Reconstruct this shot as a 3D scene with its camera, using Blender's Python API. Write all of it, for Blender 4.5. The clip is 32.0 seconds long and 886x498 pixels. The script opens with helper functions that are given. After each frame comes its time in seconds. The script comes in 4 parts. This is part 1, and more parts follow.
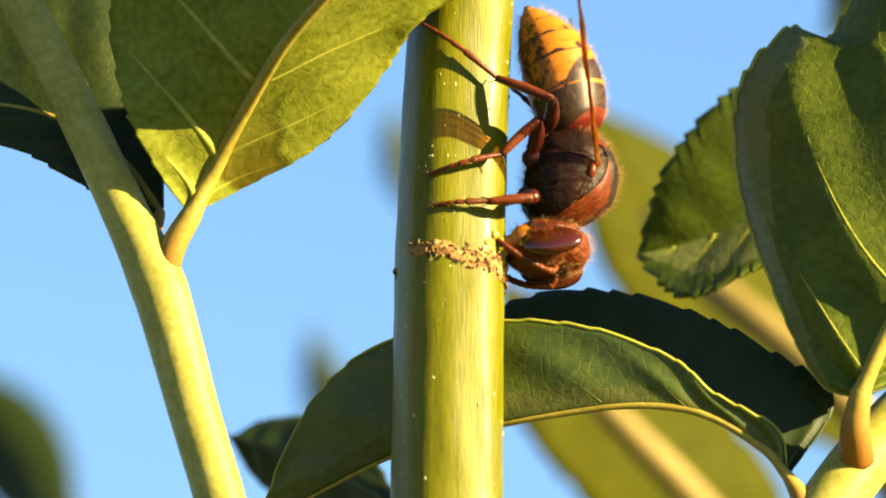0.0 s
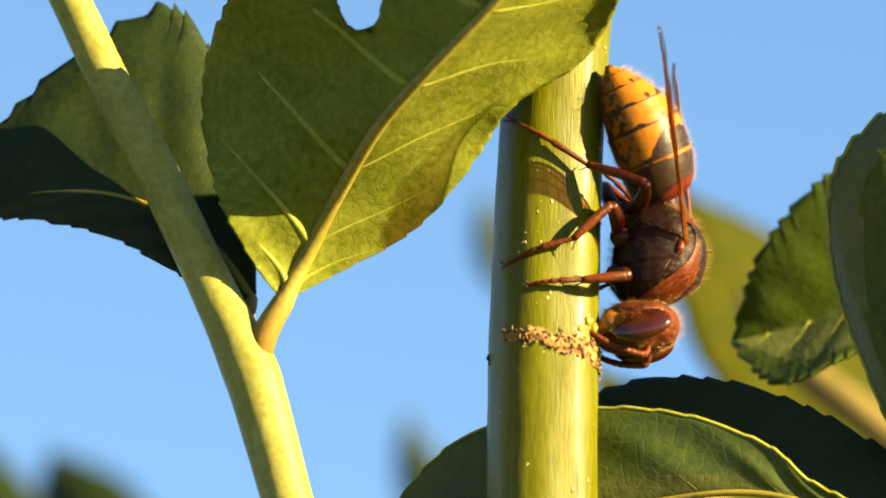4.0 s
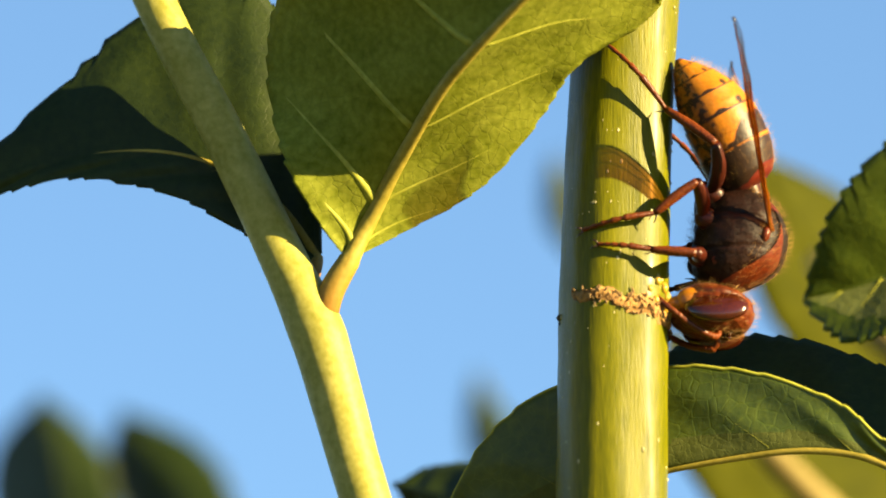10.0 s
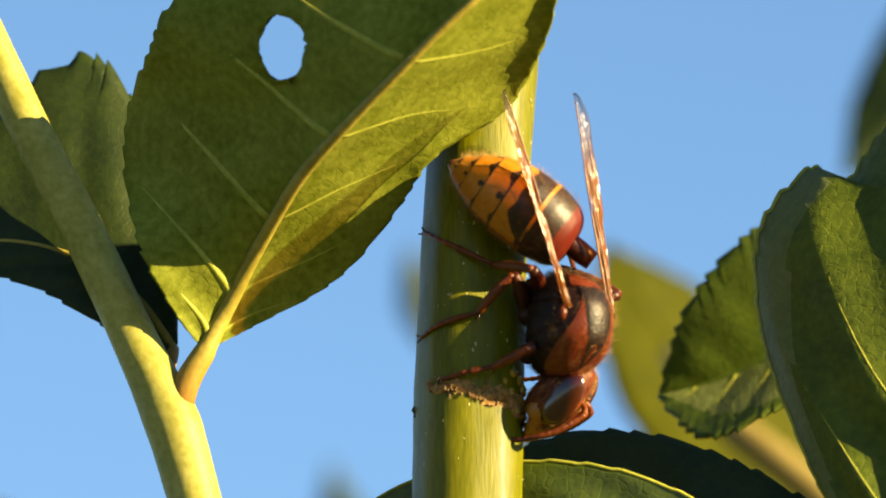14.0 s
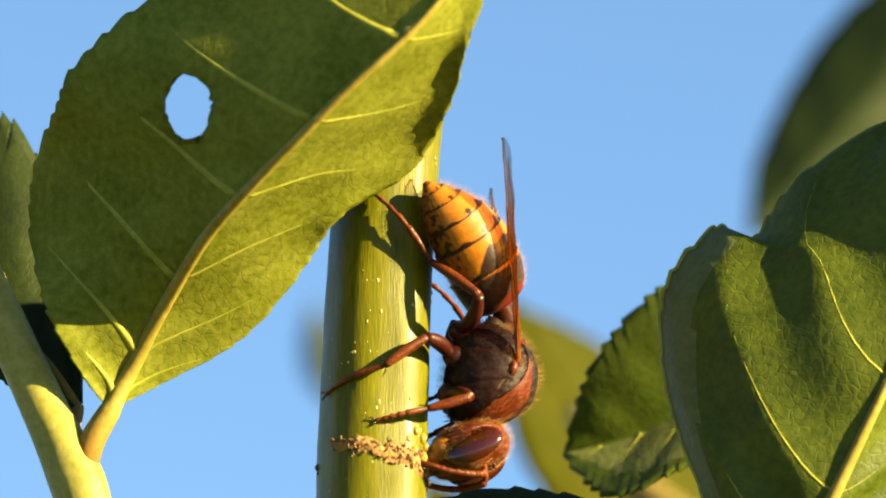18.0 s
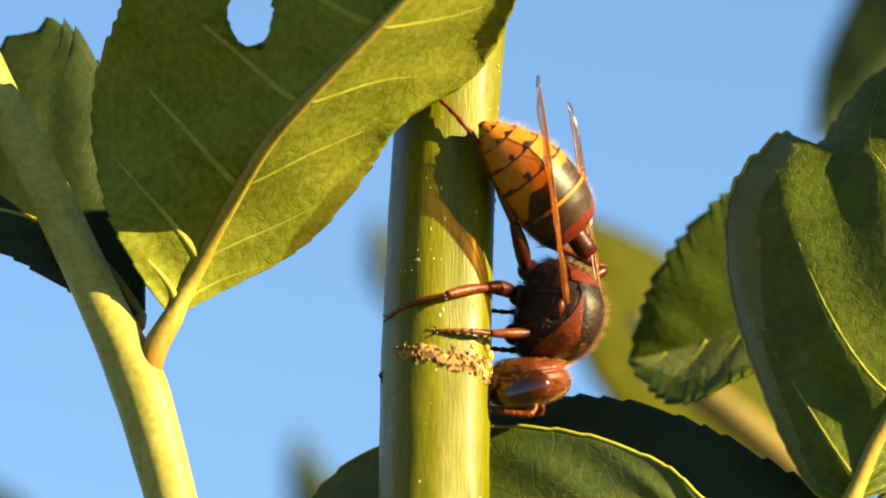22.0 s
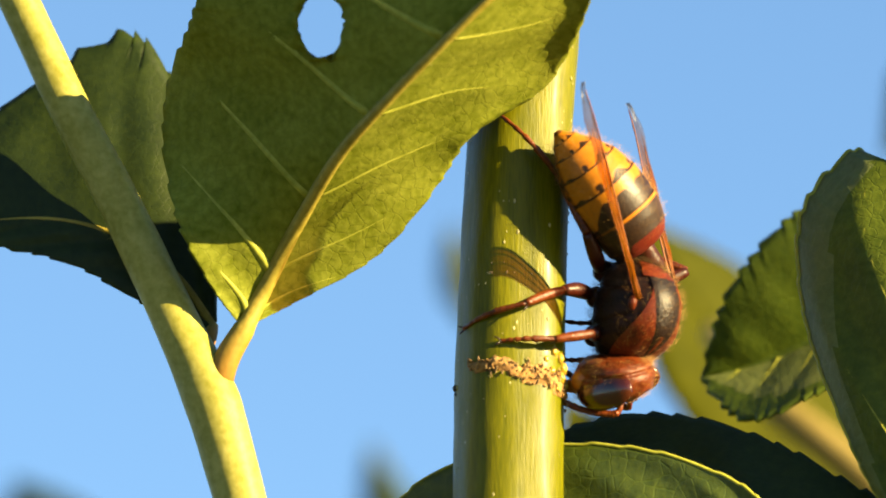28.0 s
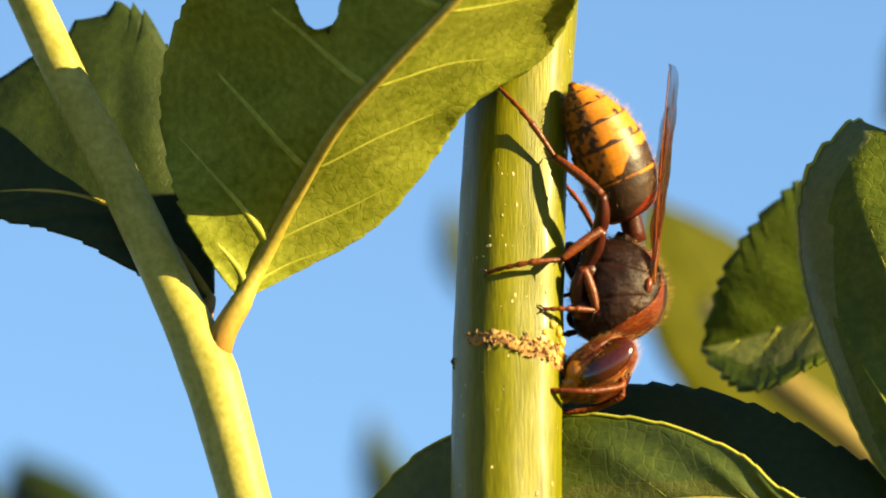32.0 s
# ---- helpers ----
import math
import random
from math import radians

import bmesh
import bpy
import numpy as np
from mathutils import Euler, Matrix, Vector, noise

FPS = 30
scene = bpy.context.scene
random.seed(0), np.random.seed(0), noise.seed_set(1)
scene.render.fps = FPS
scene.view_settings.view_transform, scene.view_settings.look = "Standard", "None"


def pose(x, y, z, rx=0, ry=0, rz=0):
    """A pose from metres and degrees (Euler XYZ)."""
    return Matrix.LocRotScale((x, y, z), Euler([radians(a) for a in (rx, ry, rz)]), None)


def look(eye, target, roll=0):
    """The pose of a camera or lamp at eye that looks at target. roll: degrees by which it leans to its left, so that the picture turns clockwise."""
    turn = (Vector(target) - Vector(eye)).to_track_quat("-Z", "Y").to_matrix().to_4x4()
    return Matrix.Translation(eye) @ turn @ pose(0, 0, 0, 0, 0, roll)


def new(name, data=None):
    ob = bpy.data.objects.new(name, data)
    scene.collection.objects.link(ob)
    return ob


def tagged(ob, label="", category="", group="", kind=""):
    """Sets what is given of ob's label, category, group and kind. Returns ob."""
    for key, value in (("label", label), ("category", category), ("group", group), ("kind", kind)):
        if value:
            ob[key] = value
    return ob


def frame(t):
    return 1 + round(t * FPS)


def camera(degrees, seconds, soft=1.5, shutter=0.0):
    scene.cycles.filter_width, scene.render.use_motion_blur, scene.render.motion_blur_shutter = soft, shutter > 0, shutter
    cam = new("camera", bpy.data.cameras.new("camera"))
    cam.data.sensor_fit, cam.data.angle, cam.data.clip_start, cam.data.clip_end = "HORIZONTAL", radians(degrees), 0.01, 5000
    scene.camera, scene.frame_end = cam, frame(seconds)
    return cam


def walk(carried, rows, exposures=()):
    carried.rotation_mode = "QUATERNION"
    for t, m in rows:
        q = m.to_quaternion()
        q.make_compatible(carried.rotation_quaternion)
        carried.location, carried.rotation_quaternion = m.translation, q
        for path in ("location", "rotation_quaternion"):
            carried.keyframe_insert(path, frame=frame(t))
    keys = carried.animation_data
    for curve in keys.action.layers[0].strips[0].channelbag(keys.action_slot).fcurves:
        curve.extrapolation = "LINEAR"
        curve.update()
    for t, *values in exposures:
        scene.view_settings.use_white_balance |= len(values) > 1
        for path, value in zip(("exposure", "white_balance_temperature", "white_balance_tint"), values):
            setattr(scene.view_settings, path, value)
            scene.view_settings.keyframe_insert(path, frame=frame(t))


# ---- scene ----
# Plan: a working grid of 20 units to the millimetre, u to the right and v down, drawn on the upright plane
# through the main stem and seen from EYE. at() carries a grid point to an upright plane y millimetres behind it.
REACH, TILT, HIGH = 0.748, radians(15), 1.62
EYE = Vector((0, -REACH * math.cos(TILT), HIGH - REACH * math.sin(TILT)))
GRID = 14960.0


def at(u, v, y=0.0):
    a, b = (u - 784) / GRID, (v - 441) / GRID
    way = Vector((a, math.cos(TILT) + b * math.sin(TILT), math.sin(TILT) - b * math.cos(TILT)))
    return EYE + way * ((y / 1000 - EYE.y) / way.y)


# ---- camera ----
cam = camera(6.0, 32.0, soft=1.9)
cam.data.dof.use_dof = True
cam.data.dof.focus_distance = REACH
cam.data.dof.aperture_fstop = 22.0
cam.data.dof.aperture_blades = 7


def aim(u, v):
    return look(EYE, at(u, v))


walk(cam, [
    (0.0, aim(853.8, 628.1)), (0.5, aim(830.9, 547.0)), (1.0, aim(841.6, 527.1)), (1.5, aim(809.4, 513.3)), (2.0, aim(852.3, 516.3)),
    (2.5, aim(893.7, 556.1)), (3.0, aim(758.9, 498.0)), (3.5, aim(688.5, 462.7)), (4.0, aim(688.5, 475.0)), (4.5, aim(755.8, 419.9)),
    (6.5, aim(719.1, 465.8)), (7.0, aim(739.0, 444.4)), (7.5, aim(809.4, 462.7)), (8.0, aim(847.7, 418.3)), (8.5, aim(830.9, 380.1)),
    (9.0, aim(781.9, 438.2)), (9.5, aim(628.7, 516.3)), (10.0, aim(564.4, 545.4)), (10.5, aim(556.8, 507.1)), (11.0, aim(714.5, 387.7)),
    (11.5, aim(866.1, 406.1)), (12.0, aim(818.6, 418.3)), (12.5, aim(762.0, 432.1)), (13.0, aim(705.3, 482.7)), (13.5, aim(659.4, 439.8)),
    (14.0, aim(820.2, 383.1)), (14.5, aim(830.9, 400.0)), (16.5, aim(869.2, 550.0)), (17.0, aim(864.6, 407.6)), (17.5, aim(921.2, 311.1)),
    (18.0, aim(990.1, 280.5)), (18.5, aim(1028.4, 491.8)), (19.0, aim(905.9, 475.0)), (19.5, aim(843.1, 528.6)), (20.0, aim(832.4, 559.2)),
    (20.5, aim(847.7, 487.2)), (21.0, aim(843.1, 481.1)), (21.5, aim(849.2, 453.6)), (22.0, aim(878.3, 444.4)), (22.5, aim(823.2, 429.1)),
    (23.0, aim(751.2, 407.6)), (23.5, aim(763.5, 415.3)), (24.0, aim(817.1, 369.3)), (24.5, aim(850.8, 340.2)), (25.0, aim(858.4, 363.2)),
    (25.5, aim(881.4, 413.7)), (27.5, aim(835.5, 456.6)), (28.0, aim(748.2, 421.4)), (28.5, aim(814.0, 482.7)), (29.0, aim(856.9, 484.2)),
    (29.5, aim(832.4, 467.3)), (30.0, aim(809.4, 562.3)), (30.5, aim(777.3, 589.8)), (31.0, aim(754.3, 494.9)), (31.5, aim(726.7, 455.1)),
    (32.0, aim(751.2, 468.9)),
], exposures=(
    (0.0, 2.71, 6950, 4), (1.0, 2.63, 6950, 4), (2.0, 2.60, 6950, 4), (3.0, 2.56, 6950, 4), (4.0, 2.53, 6950, 4), (7.0, 2.51, 6950, 4),
    (8.0, 2.51, 6950, 4), (9.0, 2.50, 6950, 4), (10.0, 2.44, 6950, 4), (11.0, 2.37, 6950, 4), (12.0, 2.39, 6950, 4), (13.0, 2.39, 6950, 4),
    (14.0, 2.39, 6950, 4), (17.0, 2.44, 6950, 4), (18.0, 2.54, 6950, 4), (19.0, 2.50, 6950, 4), (20.0, 2.44, 6950, 4), (22.0, 2.50, 6950, 4),
    (24.0, 2.53, 6950, 4), (25.0, 2.51, 6950, 4), (28.0, 2.50, 6950, 4), (30.0, 2.47, 6950, 4), (31.0, 2.49, 6950, 4), (32.0, 2.50, 6950, 4),
))

# ---- light ----
SUN_UP, SUN_SIDE = radians(18), radians(66)
to_sun = Vector((math.sin(SUN_SIDE) * math.cos(SUN_UP), -math.cos(SUN_SIDE) * math.cos(SUN_UP), math.sin(SUN_UP)))
world = bpy.data.worlds.new("world")
scene.world = world
world.use_nodes = True
sky = world.node_tree.nodes.new("ShaderNodeTexSky")
sky.sky_type, sky.sun_disc = "NISHITA", False
sky.sun_elevation, sky.sun_rotation = SUN_UP, math.atan2(to_sun.x, to_sun.y)
sky.altitude, sky.air_density, sky.dust_density, sky.ozone_density = 1500, 1.0, 0.0, 4.0
world.node_tree.links.new(sky.outputs[0], world.node_tree.nodes["Background"].inputs[0])
world.node_tree.nodes["Background"].inputs[1].default_value = 0.0445
sun = new("sun", bpy.data.lights.new("sun", "SUN"))
sun.data.energy, sun.data.angle, sun.data.color = 5.4, radians(0.6), (1.0, 0.77, 0.41)
sun.matrix_world = look(at(860, 500) + to_sun * 3, at(860, 500))


# ---- materials ----
def shader(name, dark, light, rough=0.5, grain=900.0, patch=120.0, bump=0.2, coat=0.0, through_light=None, share=0.3, cells=0.0,
           streak=False, glass=0.0, spread=0.5, gloss=0.5, web=1.16):
    """A node material: two scales of noise between two colours, fine relief, and light let through where asked for."""
    m = bpy.data.materials.new(name)
    m.use_nodes = True
    t = m.node_tree
    n, l = t.nodes, t.links
    p = n["Principled BSDF"]
    out = n["Material Output"]
    co = n.new("ShaderNodeTexCoord")
    space = co.outputs["Object"]
    if streak:
        mp = n.new("ShaderNodeMapping")
        mp.inputs["Scale"].default_value = (1, 1, 0.06)
        l.new(space, mp.inputs[0])
        space = mp.outputs[0]
    fine, wide = n.new("ShaderNodeTexNoise"), n.new("ShaderNodeTexNoise")
    for tex, size in ((fine, grain), (wide, patch)):
        tex.inputs["Scale"].default_value = size
        tex.inputs["Detail"].default_value = 4
        l.new(space, tex.inputs["Vector"])
    half = n.new("ShaderNodeMath")
    half.operation = "MULTIPLY_ADD"
    half.inputs[1].default_value = spread
    l.new(fine.outputs[0], half.inputs[0])
    rest = n.new("ShaderNodeMath")
    rest.operation = "MULTIPLY"
    rest.inputs[1].default_value = 1 - spread
    l.new(wide.outputs[0], rest.inputs[0])
    l.new(rest.outputs[0], half.inputs[2])
    ramp = n.new("ShaderNodeValToRGB")
    ramp.color_ramp.elements[0].position, ramp.color_ramp.elements[1].position = 0.32, 0.68
    ramp.color_ramp.elements[0].color, ramp.color_ramp.elements[1].color = (*dark, 1), (*light, 1)
    l.new(half.outputs[0], ramp.inputs[0])
    colour, relief = ramp.outputs[0], half.outputs[0]
    if cells:
        net = n.new("ShaderNodeTexVoronoi")
        net.feature = "DISTANCE_TO_EDGE"
        net.inputs["Scale"].default_value = cells
        warp = n.new("ShaderNodeVectorMath")
        warp.operation = "MULTIPLY_ADD"
        warp.inputs[1].default_value = (0.0016, 0.0016, 0.0016)
        l.new(wide.outputs[1], warp.inputs[0])
        l.new(co.outputs["Object"], warp.inputs[2])
        l.new(warp.outputs[0], net.inputs["Vector"])
        edge = n.new("ShaderNodeMapRange")
        edge.inputs[1].default_value, edge.inputs[2].default_value = 0.0, 0.055
        l.new(net.outputs[0], edge.inputs[0])
        mix = n.new("ShaderNodeMix")
        mix.data_type = "RGBA"
        paler = n.new("ShaderNodeVectorMath")
        paler.operation = "SCALE"
        paler.inputs[3].default_value = web
        l.new(colour, paler.inputs[0])
        l.new(paler.outputs[0], mix.inputs[6])
        l.new(edge.outputs[0], mix.inputs[0])
        l.new(colour, mix.inputs[7])
        colour = mix.outputs[2]
        add = n.new("ShaderNodeMath")
        add.operation = "MULTIPLY_ADD"
        add.inputs[1].default_value = 0.14
        l.new(edge.outputs[0], add.inputs[0])
        l.new(relief, add.inputs[2])
        relief = add.outputs[0]
    l.new(colour, p.inputs["Base Color"])
    p.inputs["Roughness"].default_value = rough
    p.inputs["Specular IOR Level"].default_value = gloss
    p.inputs["Coat Weight"].default_value = coat
    p.inputs["Coat Roughness"].default_value = 0.2
    b = n.new("ShaderNodeBump")
    b.inputs["Strength"].default_value = bump
    b.inputs["Distance"].default_value = 0.0004
    l.new(relief, b.inputs["Height"])
    l.new(b.outputs[0], p.inputs["Normal"])
    if through_light:
        tr = n.new("ShaderNodeBsdfTranslucent")
        tr.inputs[0].default_value = (*through_light, 1)
        both = n.new("ShaderNodeMixShader")
        both.inputs[0].default_value = share
        l.new(p.outputs[0], both.inputs[1])
        l.new(tr.outputs[0], both.inputs[2])
        l.new(both.outputs[0], out.inputs[0])
    if glass:
        clear = n.new("ShaderNodeBsdfTransparent")
        clear.inputs[0].default_value = (*light, 1)
        both = n.new("ShaderNodeMixShader")
        both.inputs[0].default_value = glass
        l.new(p.outputs[0], both.inputs[1])
        l.new(clear.outputs[0], both.inputs[2])
        l.new(both.outputs[0], out.inputs[0])
    return m


bark = shader("green_bark", (0.038, 0.045, 0.0005), (0.122, 0.116, 0.0022), 0.40, 8000, 700, 0.25, spread=0.5, streak=True, gloss=0.09, coat=0.06)
young_bark = shader("young_bark", (0.150, 0.146, 0.014), (0.290, 0.270, 0.072), 0.5, 1500, 260, 0.15, gloss=0.18)
lenticel_mat = shader("lenticel", (0.2617, 0.2326, 0.09304), (0.407, 0.3605, 0.1861), 0.6, 3000, 600, 0.2)
wood_mat = shader("bitten_wood", (0.1185, 0.04815, 0.008889), (0.3407, 0.1852, 0.04444), 0.8, 2500, 700, 0.8)
fibre_mat = shader("dry_fibre", (0.04444, 0.02074, 0.005926), (0.2667, 0.163, 0.05926), 0.85, 2500, 900, 0.6)
juice_mat = shader("wet_pulp", (0.2222, 0.1259, 0.008889), (0.3556, 0.2444, 0.02963), 0.3, 2500, 700, 0.5, gloss=0.4)
speck_mat = shader("dark_speck", (0.004652, 0.003489, 0.002907), (0.01744, 0.01163, 0.008726), 0.6)
leaf_under = shader("leaf_underside", (0.088, 0.106, 0.006), (0.220, 0.236, 0.034), 0.6, 1300, 140, 0.3, share=0.2, through_light=(0.030, 0.060, 0.001), cells=880, gloss=0.06, web=0.84)
leaf_over = shader("leaf_upper_side", (0.009, 0.019, 0.002), (0.025, 0.040, 0.005), 0.5, 1300, 140, 0.25, through_light=(0.03, 0.042, 0.001), cells=1100, gloss=0.24, web=1.12)
leaf_mid = shader("leaf_mid_green", (0.032, 0.056, 0.004), (0.084, 0.114, 0.010), 0.46, 1300, 140, 0.3, share=0.35, through_light=(0.08, 0.13, 0.002), cells=700, gloss=0.5, web=1.3)
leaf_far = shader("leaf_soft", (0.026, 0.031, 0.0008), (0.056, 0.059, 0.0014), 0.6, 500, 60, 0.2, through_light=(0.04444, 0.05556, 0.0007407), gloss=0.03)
# darker copy of the far leaf green, with the shade put into its colour
leaf_shaded = shader("leaf_shaded", (0.012, 0.024, 0.004), (0.026, 0.042, 0.007), 0.5, 500, 60, 0.2, through_light=(0.02, 0.03, 0.001), gloss=0.2)
leaf_small = shader("leaf_thin_green", (0.03333, 0.06074, 0.003704), (0.07778, 0.1096, 0.008889), 0.45, 1300, 140, 0.3, through_light=(0.07407, 0.1185, 0.002222), cells=900, gloss=0.3, web=1.2)
leaf_curled = shader("leaf_curled_side", (0.038, 0.060, 0.003), (0.106, 0.136, 0.013), 0.5, 1300, 170, 0.45, through_light=(0.02, 0.03, 0.0005), cells=1000, gloss=0.2, web=1.08)
leaf_rim = shader("leaf_rolled_rim", (0.088, 0.112, 0.026), (0.155, 0.180, 0.056), 0.55, 1300, 140, 0.4, through_light=(0.02333, 0.03111, 0.0005555), cells=900, gloss=0.25, web=1.15)
leaf_pale = shader("leaf_pale_band", (0.06296, 0.07778, 0.0163), (0.1111, 0.1259, 0.03556), 0.6, 1300, 140, 0.4, through_light=(0.03111, 0.04148, 0.0007407), cells=1250, gloss=0.12, web=1.1)
vein_mat = shader("leaf_vein", (0.150, 0.160, 0.014), (0.280, 0.282, 0.045), 0.6, 1500, 300, 0.2, gloss=0.15)
rib_mat = shader("leaf_midrib", (0.145, 0.118, 0.014), (0.275, 0.218, 0.040), 0.55, 1500, 250, 0.2, gloss=0.2)
hair_mat = shader("plant_hair", (0.2035, 0.1861, 0.06978), (0.3199, 0.2907, 0.1279), 0.6)
soil_mat = shader("ground_grass", (0.02519, 0.03556, 0.008889), (0.06815, 0.07259, 0.02296), 0.9, 6, 0.6, 0.3)
twig_mat = shader("far_twig", (0.1163, 0.08719, 0.02036), (0.1861, 0.1396, 0.0407), 0.6, 300, 40, 0.2, gloss=0.2)

black_shell = shader("black_shell", (0.0025, 0.0010, 0.0008), (0.018, 0.0050, 0.0022), 0.5, 3500, 380, 0.3, gloss=0.14)
red_shell = shader("red_shell", (0.03333, 0.004444, 0.001111), (0.1222, 0.01926, 0.002963), 0.36, 3500, 450, 0.3, coat=0.03, gloss=0.22)
leg_mat = shader("leg_shell", (0.02593, 0.003704, 0.0007407), (0.1222, 0.02593, 0.002222), 0.4, 3500, 450, 0.4, gloss=0.25)
dark_leg = shader("dark_leg_shell", (0.01333, 0.002222, 0.001111), (0.04296, 0.006667, 0.002222), 0.38, 3500, 450, 0.2, gloss=0.25)
amber_shell = shader("amber_shell", (0.1744, 0.05233, 0.002326), (0.2907, 0.1105, 0.004652), 0.36, 3500, 450, 0.15, coat=0.1, gloss=0.4)
head_shell = shader("head_shell", (0.022, 0.0035, 0.001), (0.125, 0.024, 0.004), 0.40, 3500, 650, 0.5, gloss=0.22)
eye_mat = shader("eye_shell", (0.016, 0.0028, 0.0009), (0.046, 0.008, 0.0015), 0.16, 5000, 600, 0.02, gloss=0.6)
claw_mat = shader("claw", (0.01163, 0.00407, 0.002326), (0.02907, 0.008726, 0.004652), 0.35)
dark_fuzz = shader("dark_body_hair", (0.003, 0.0012, 0.0008), (0.009, 0.003, 0.0016), 0.7, gloss=0.15)
fuzz_mat = shader("body_hair", (0.14, 0.065, 0.018), (0.34, 0.20, 0.065), 0.6, gloss=0.2)
wing_mat = shader("wing_membrane", (0.085, 0.024, 0.002), (0.26, 0.080, 0.005), 0.2, 1400, 300, 0.3, glass=0.45, gloss=0.3)
wing_vein = shader("wing_vein", (0.07065, 0.01727, 0.00471), (0.1884, 0.05887, 0.01413), 0.4, 2500, 400, 0.15)

back_mat = shader("dark_back_shell", (0.002326, 0.001163, 0.0008726), (0.01163, 0.00407, 0.002326), 0.42, 3500, 500, 0.4, gloss=0.25)


def blushed(m):
    """The leaf stalk turns reddish brown towards its foot."""
    n, l = m.node_tree.nodes, m.node_tree.links
    a = n.new("ShaderNodeAttribute")
    a.attribute_name = "blush"
    mix = n.new("ShaderNodeMix")
    mix.data_type = "RGBA"
    l.new(a.outputs["Fac"], mix.inputs[0])
    l.new(n["Color Ramp"].outputs[0], mix.inputs[6])
    mix.inputs[7].default_value = (0.16, 0.045, 0.006, 1)
    l.new(mix.outputs[2], n["Principled BSDF"].inputs["Base Color"])


blushed(rib_mat)


def tinted_tip(m):
    """The wing's membrane turns from amber at its root to clear grey at its tip."""
    n, l = m.node_tree.nodes, m.node_tree.links
    co = n.new("ShaderNodeTexCoord")
    cut = n.new("ShaderNodeSeparateXYZ")
    l.new(co.outputs["Object"], cut.inputs[0])
    far = n.new("ShaderNodeMapRange")
    far.inputs[1].default_value, far.inputs[2].default_value = 0.0118, 0.0192
    l.new(cut.outputs[0], far.inputs[0])
    mix = n.new("ShaderNodeMix")
    mix.data_type = "RGBA"
    l.new(far.outputs[0], mix.inputs[0])
    l.new(n["Color Ramp"].outputs[0], mix.inputs[6])
    mix.inputs[7].default_value = (0.05, 0.043, 0.043, 1)
    l.new(mix.outputs[2], n["Principled BSDF"].inputs["Base Color"])
    clear = n.new("ShaderNodeMapRange")
    clear.inputs[3].default_value, clear.inputs[4].default_value = 0.55, 0.84
    l.new(far.outputs[0], clear.inputs[0])
    l.new(clear.outputs[0], n["Mix Shader"].inputs[0])
    tone = n.new("ShaderNodeMix")
    tone.data_type = "RGBA"
    l.new(far.outputs[0], tone.inputs[0])
    tone.inputs[6].default_value, tone.inputs[7].default_value = (0.60, 0.27, 0.07, 1), (0.78, 0.74, 0.72, 1)
    l.new(tone.outputs[2], n["Transparent BSDF"].inputs[0])


tinted_tip(wing_mat)


def banded():
    """The abdomen's shell: red, dark brown and yellow by the painted mark of its own pattern."""
    m = shader("banded_shell", (0.5, 0.5, 0.5), (1, 1, 1), 0.45, 2800, 500, 0.12, gloss=0.3)
    t = m.node_tree
    n, l = t.nodes, t.links
    a = n.new("ShaderNodeAttribute")
    a.attribute_name = "mark"
    r = n.new("ShaderNodeValToRGB")
    r.color_ramp.elements[0].color, r.color_ramp.elements[1].color = (0.090, 0.008, 0.0025, 1), (0.37, 0.130, 0.004, 1)
    r.color_ramp.elements[0].position, r.color_ramp.elements[1].position = 0.30, 0.90
    for where, c in ((0.36, (0.016, 0.006, 0.003, 1)), (0.60, (0.020, 0.008, 0.003, 1)), (0.78, (0.24, 0.075, 0.003, 1))):
        r.color_ramp.elements.new(where).color = c
    l.new(a.outputs["Fac"], r.inputs[0])
    mul = n.new("ShaderNodeMix")
    mul.data_type, mul.blend_type = "RGBA", "MULTIPLY"
    mul.inputs[0].default_value = 0.7
    l.new(r.outputs[0], mul.inputs[6])
    l.new(n["Color Ramp"].outputs[0], mul.inputs[7])
    l.new(mul.outputs[2], n["Principled BSDF"].inputs["Base Color"])
    return m


band_mat = banded()


# ---- builders ----
def spline(points, count):
    """Catmull-Rom through the points, evenly by index; rows of any width."""
    p = np.array(points, float)
    p = np.vstack([2 * p[0] - p[1], p, 2 * p[-1] - p[-2]])
    s = np.linspace(0, len(p) - 3 - 1e-9, count)
    i = s.astype(int)
    f = (s - i)[:, None]
    a, b, c, d = p[i], p[i + 1], p[i + 2], p[i + 3]
    return 0.5 * (2 * b + (c - a) * f + (2 * a - 5 * b + 4 * c - d) * f ** 2 + (3 * b - a - 3 * c + d) * f ** 3)


def skin(verts, faces, slots=None):
    bm = bmesh.new()
    vs = [bm.verts.new(v) for v in verts]
    for k, f in enumerate(faces):
        face = bm.faces.new([vs[i] for i in f])
        if slots is not None:
            face.material_index = slots[k]
    return bm


def squarish(turn):
    """How the main stem's outline leaves the circle: four blunt corners, one of them between the shaded and the sunny face."""
    return 1 + 0.042 * math.cos(4 * (turn + radians(24)))


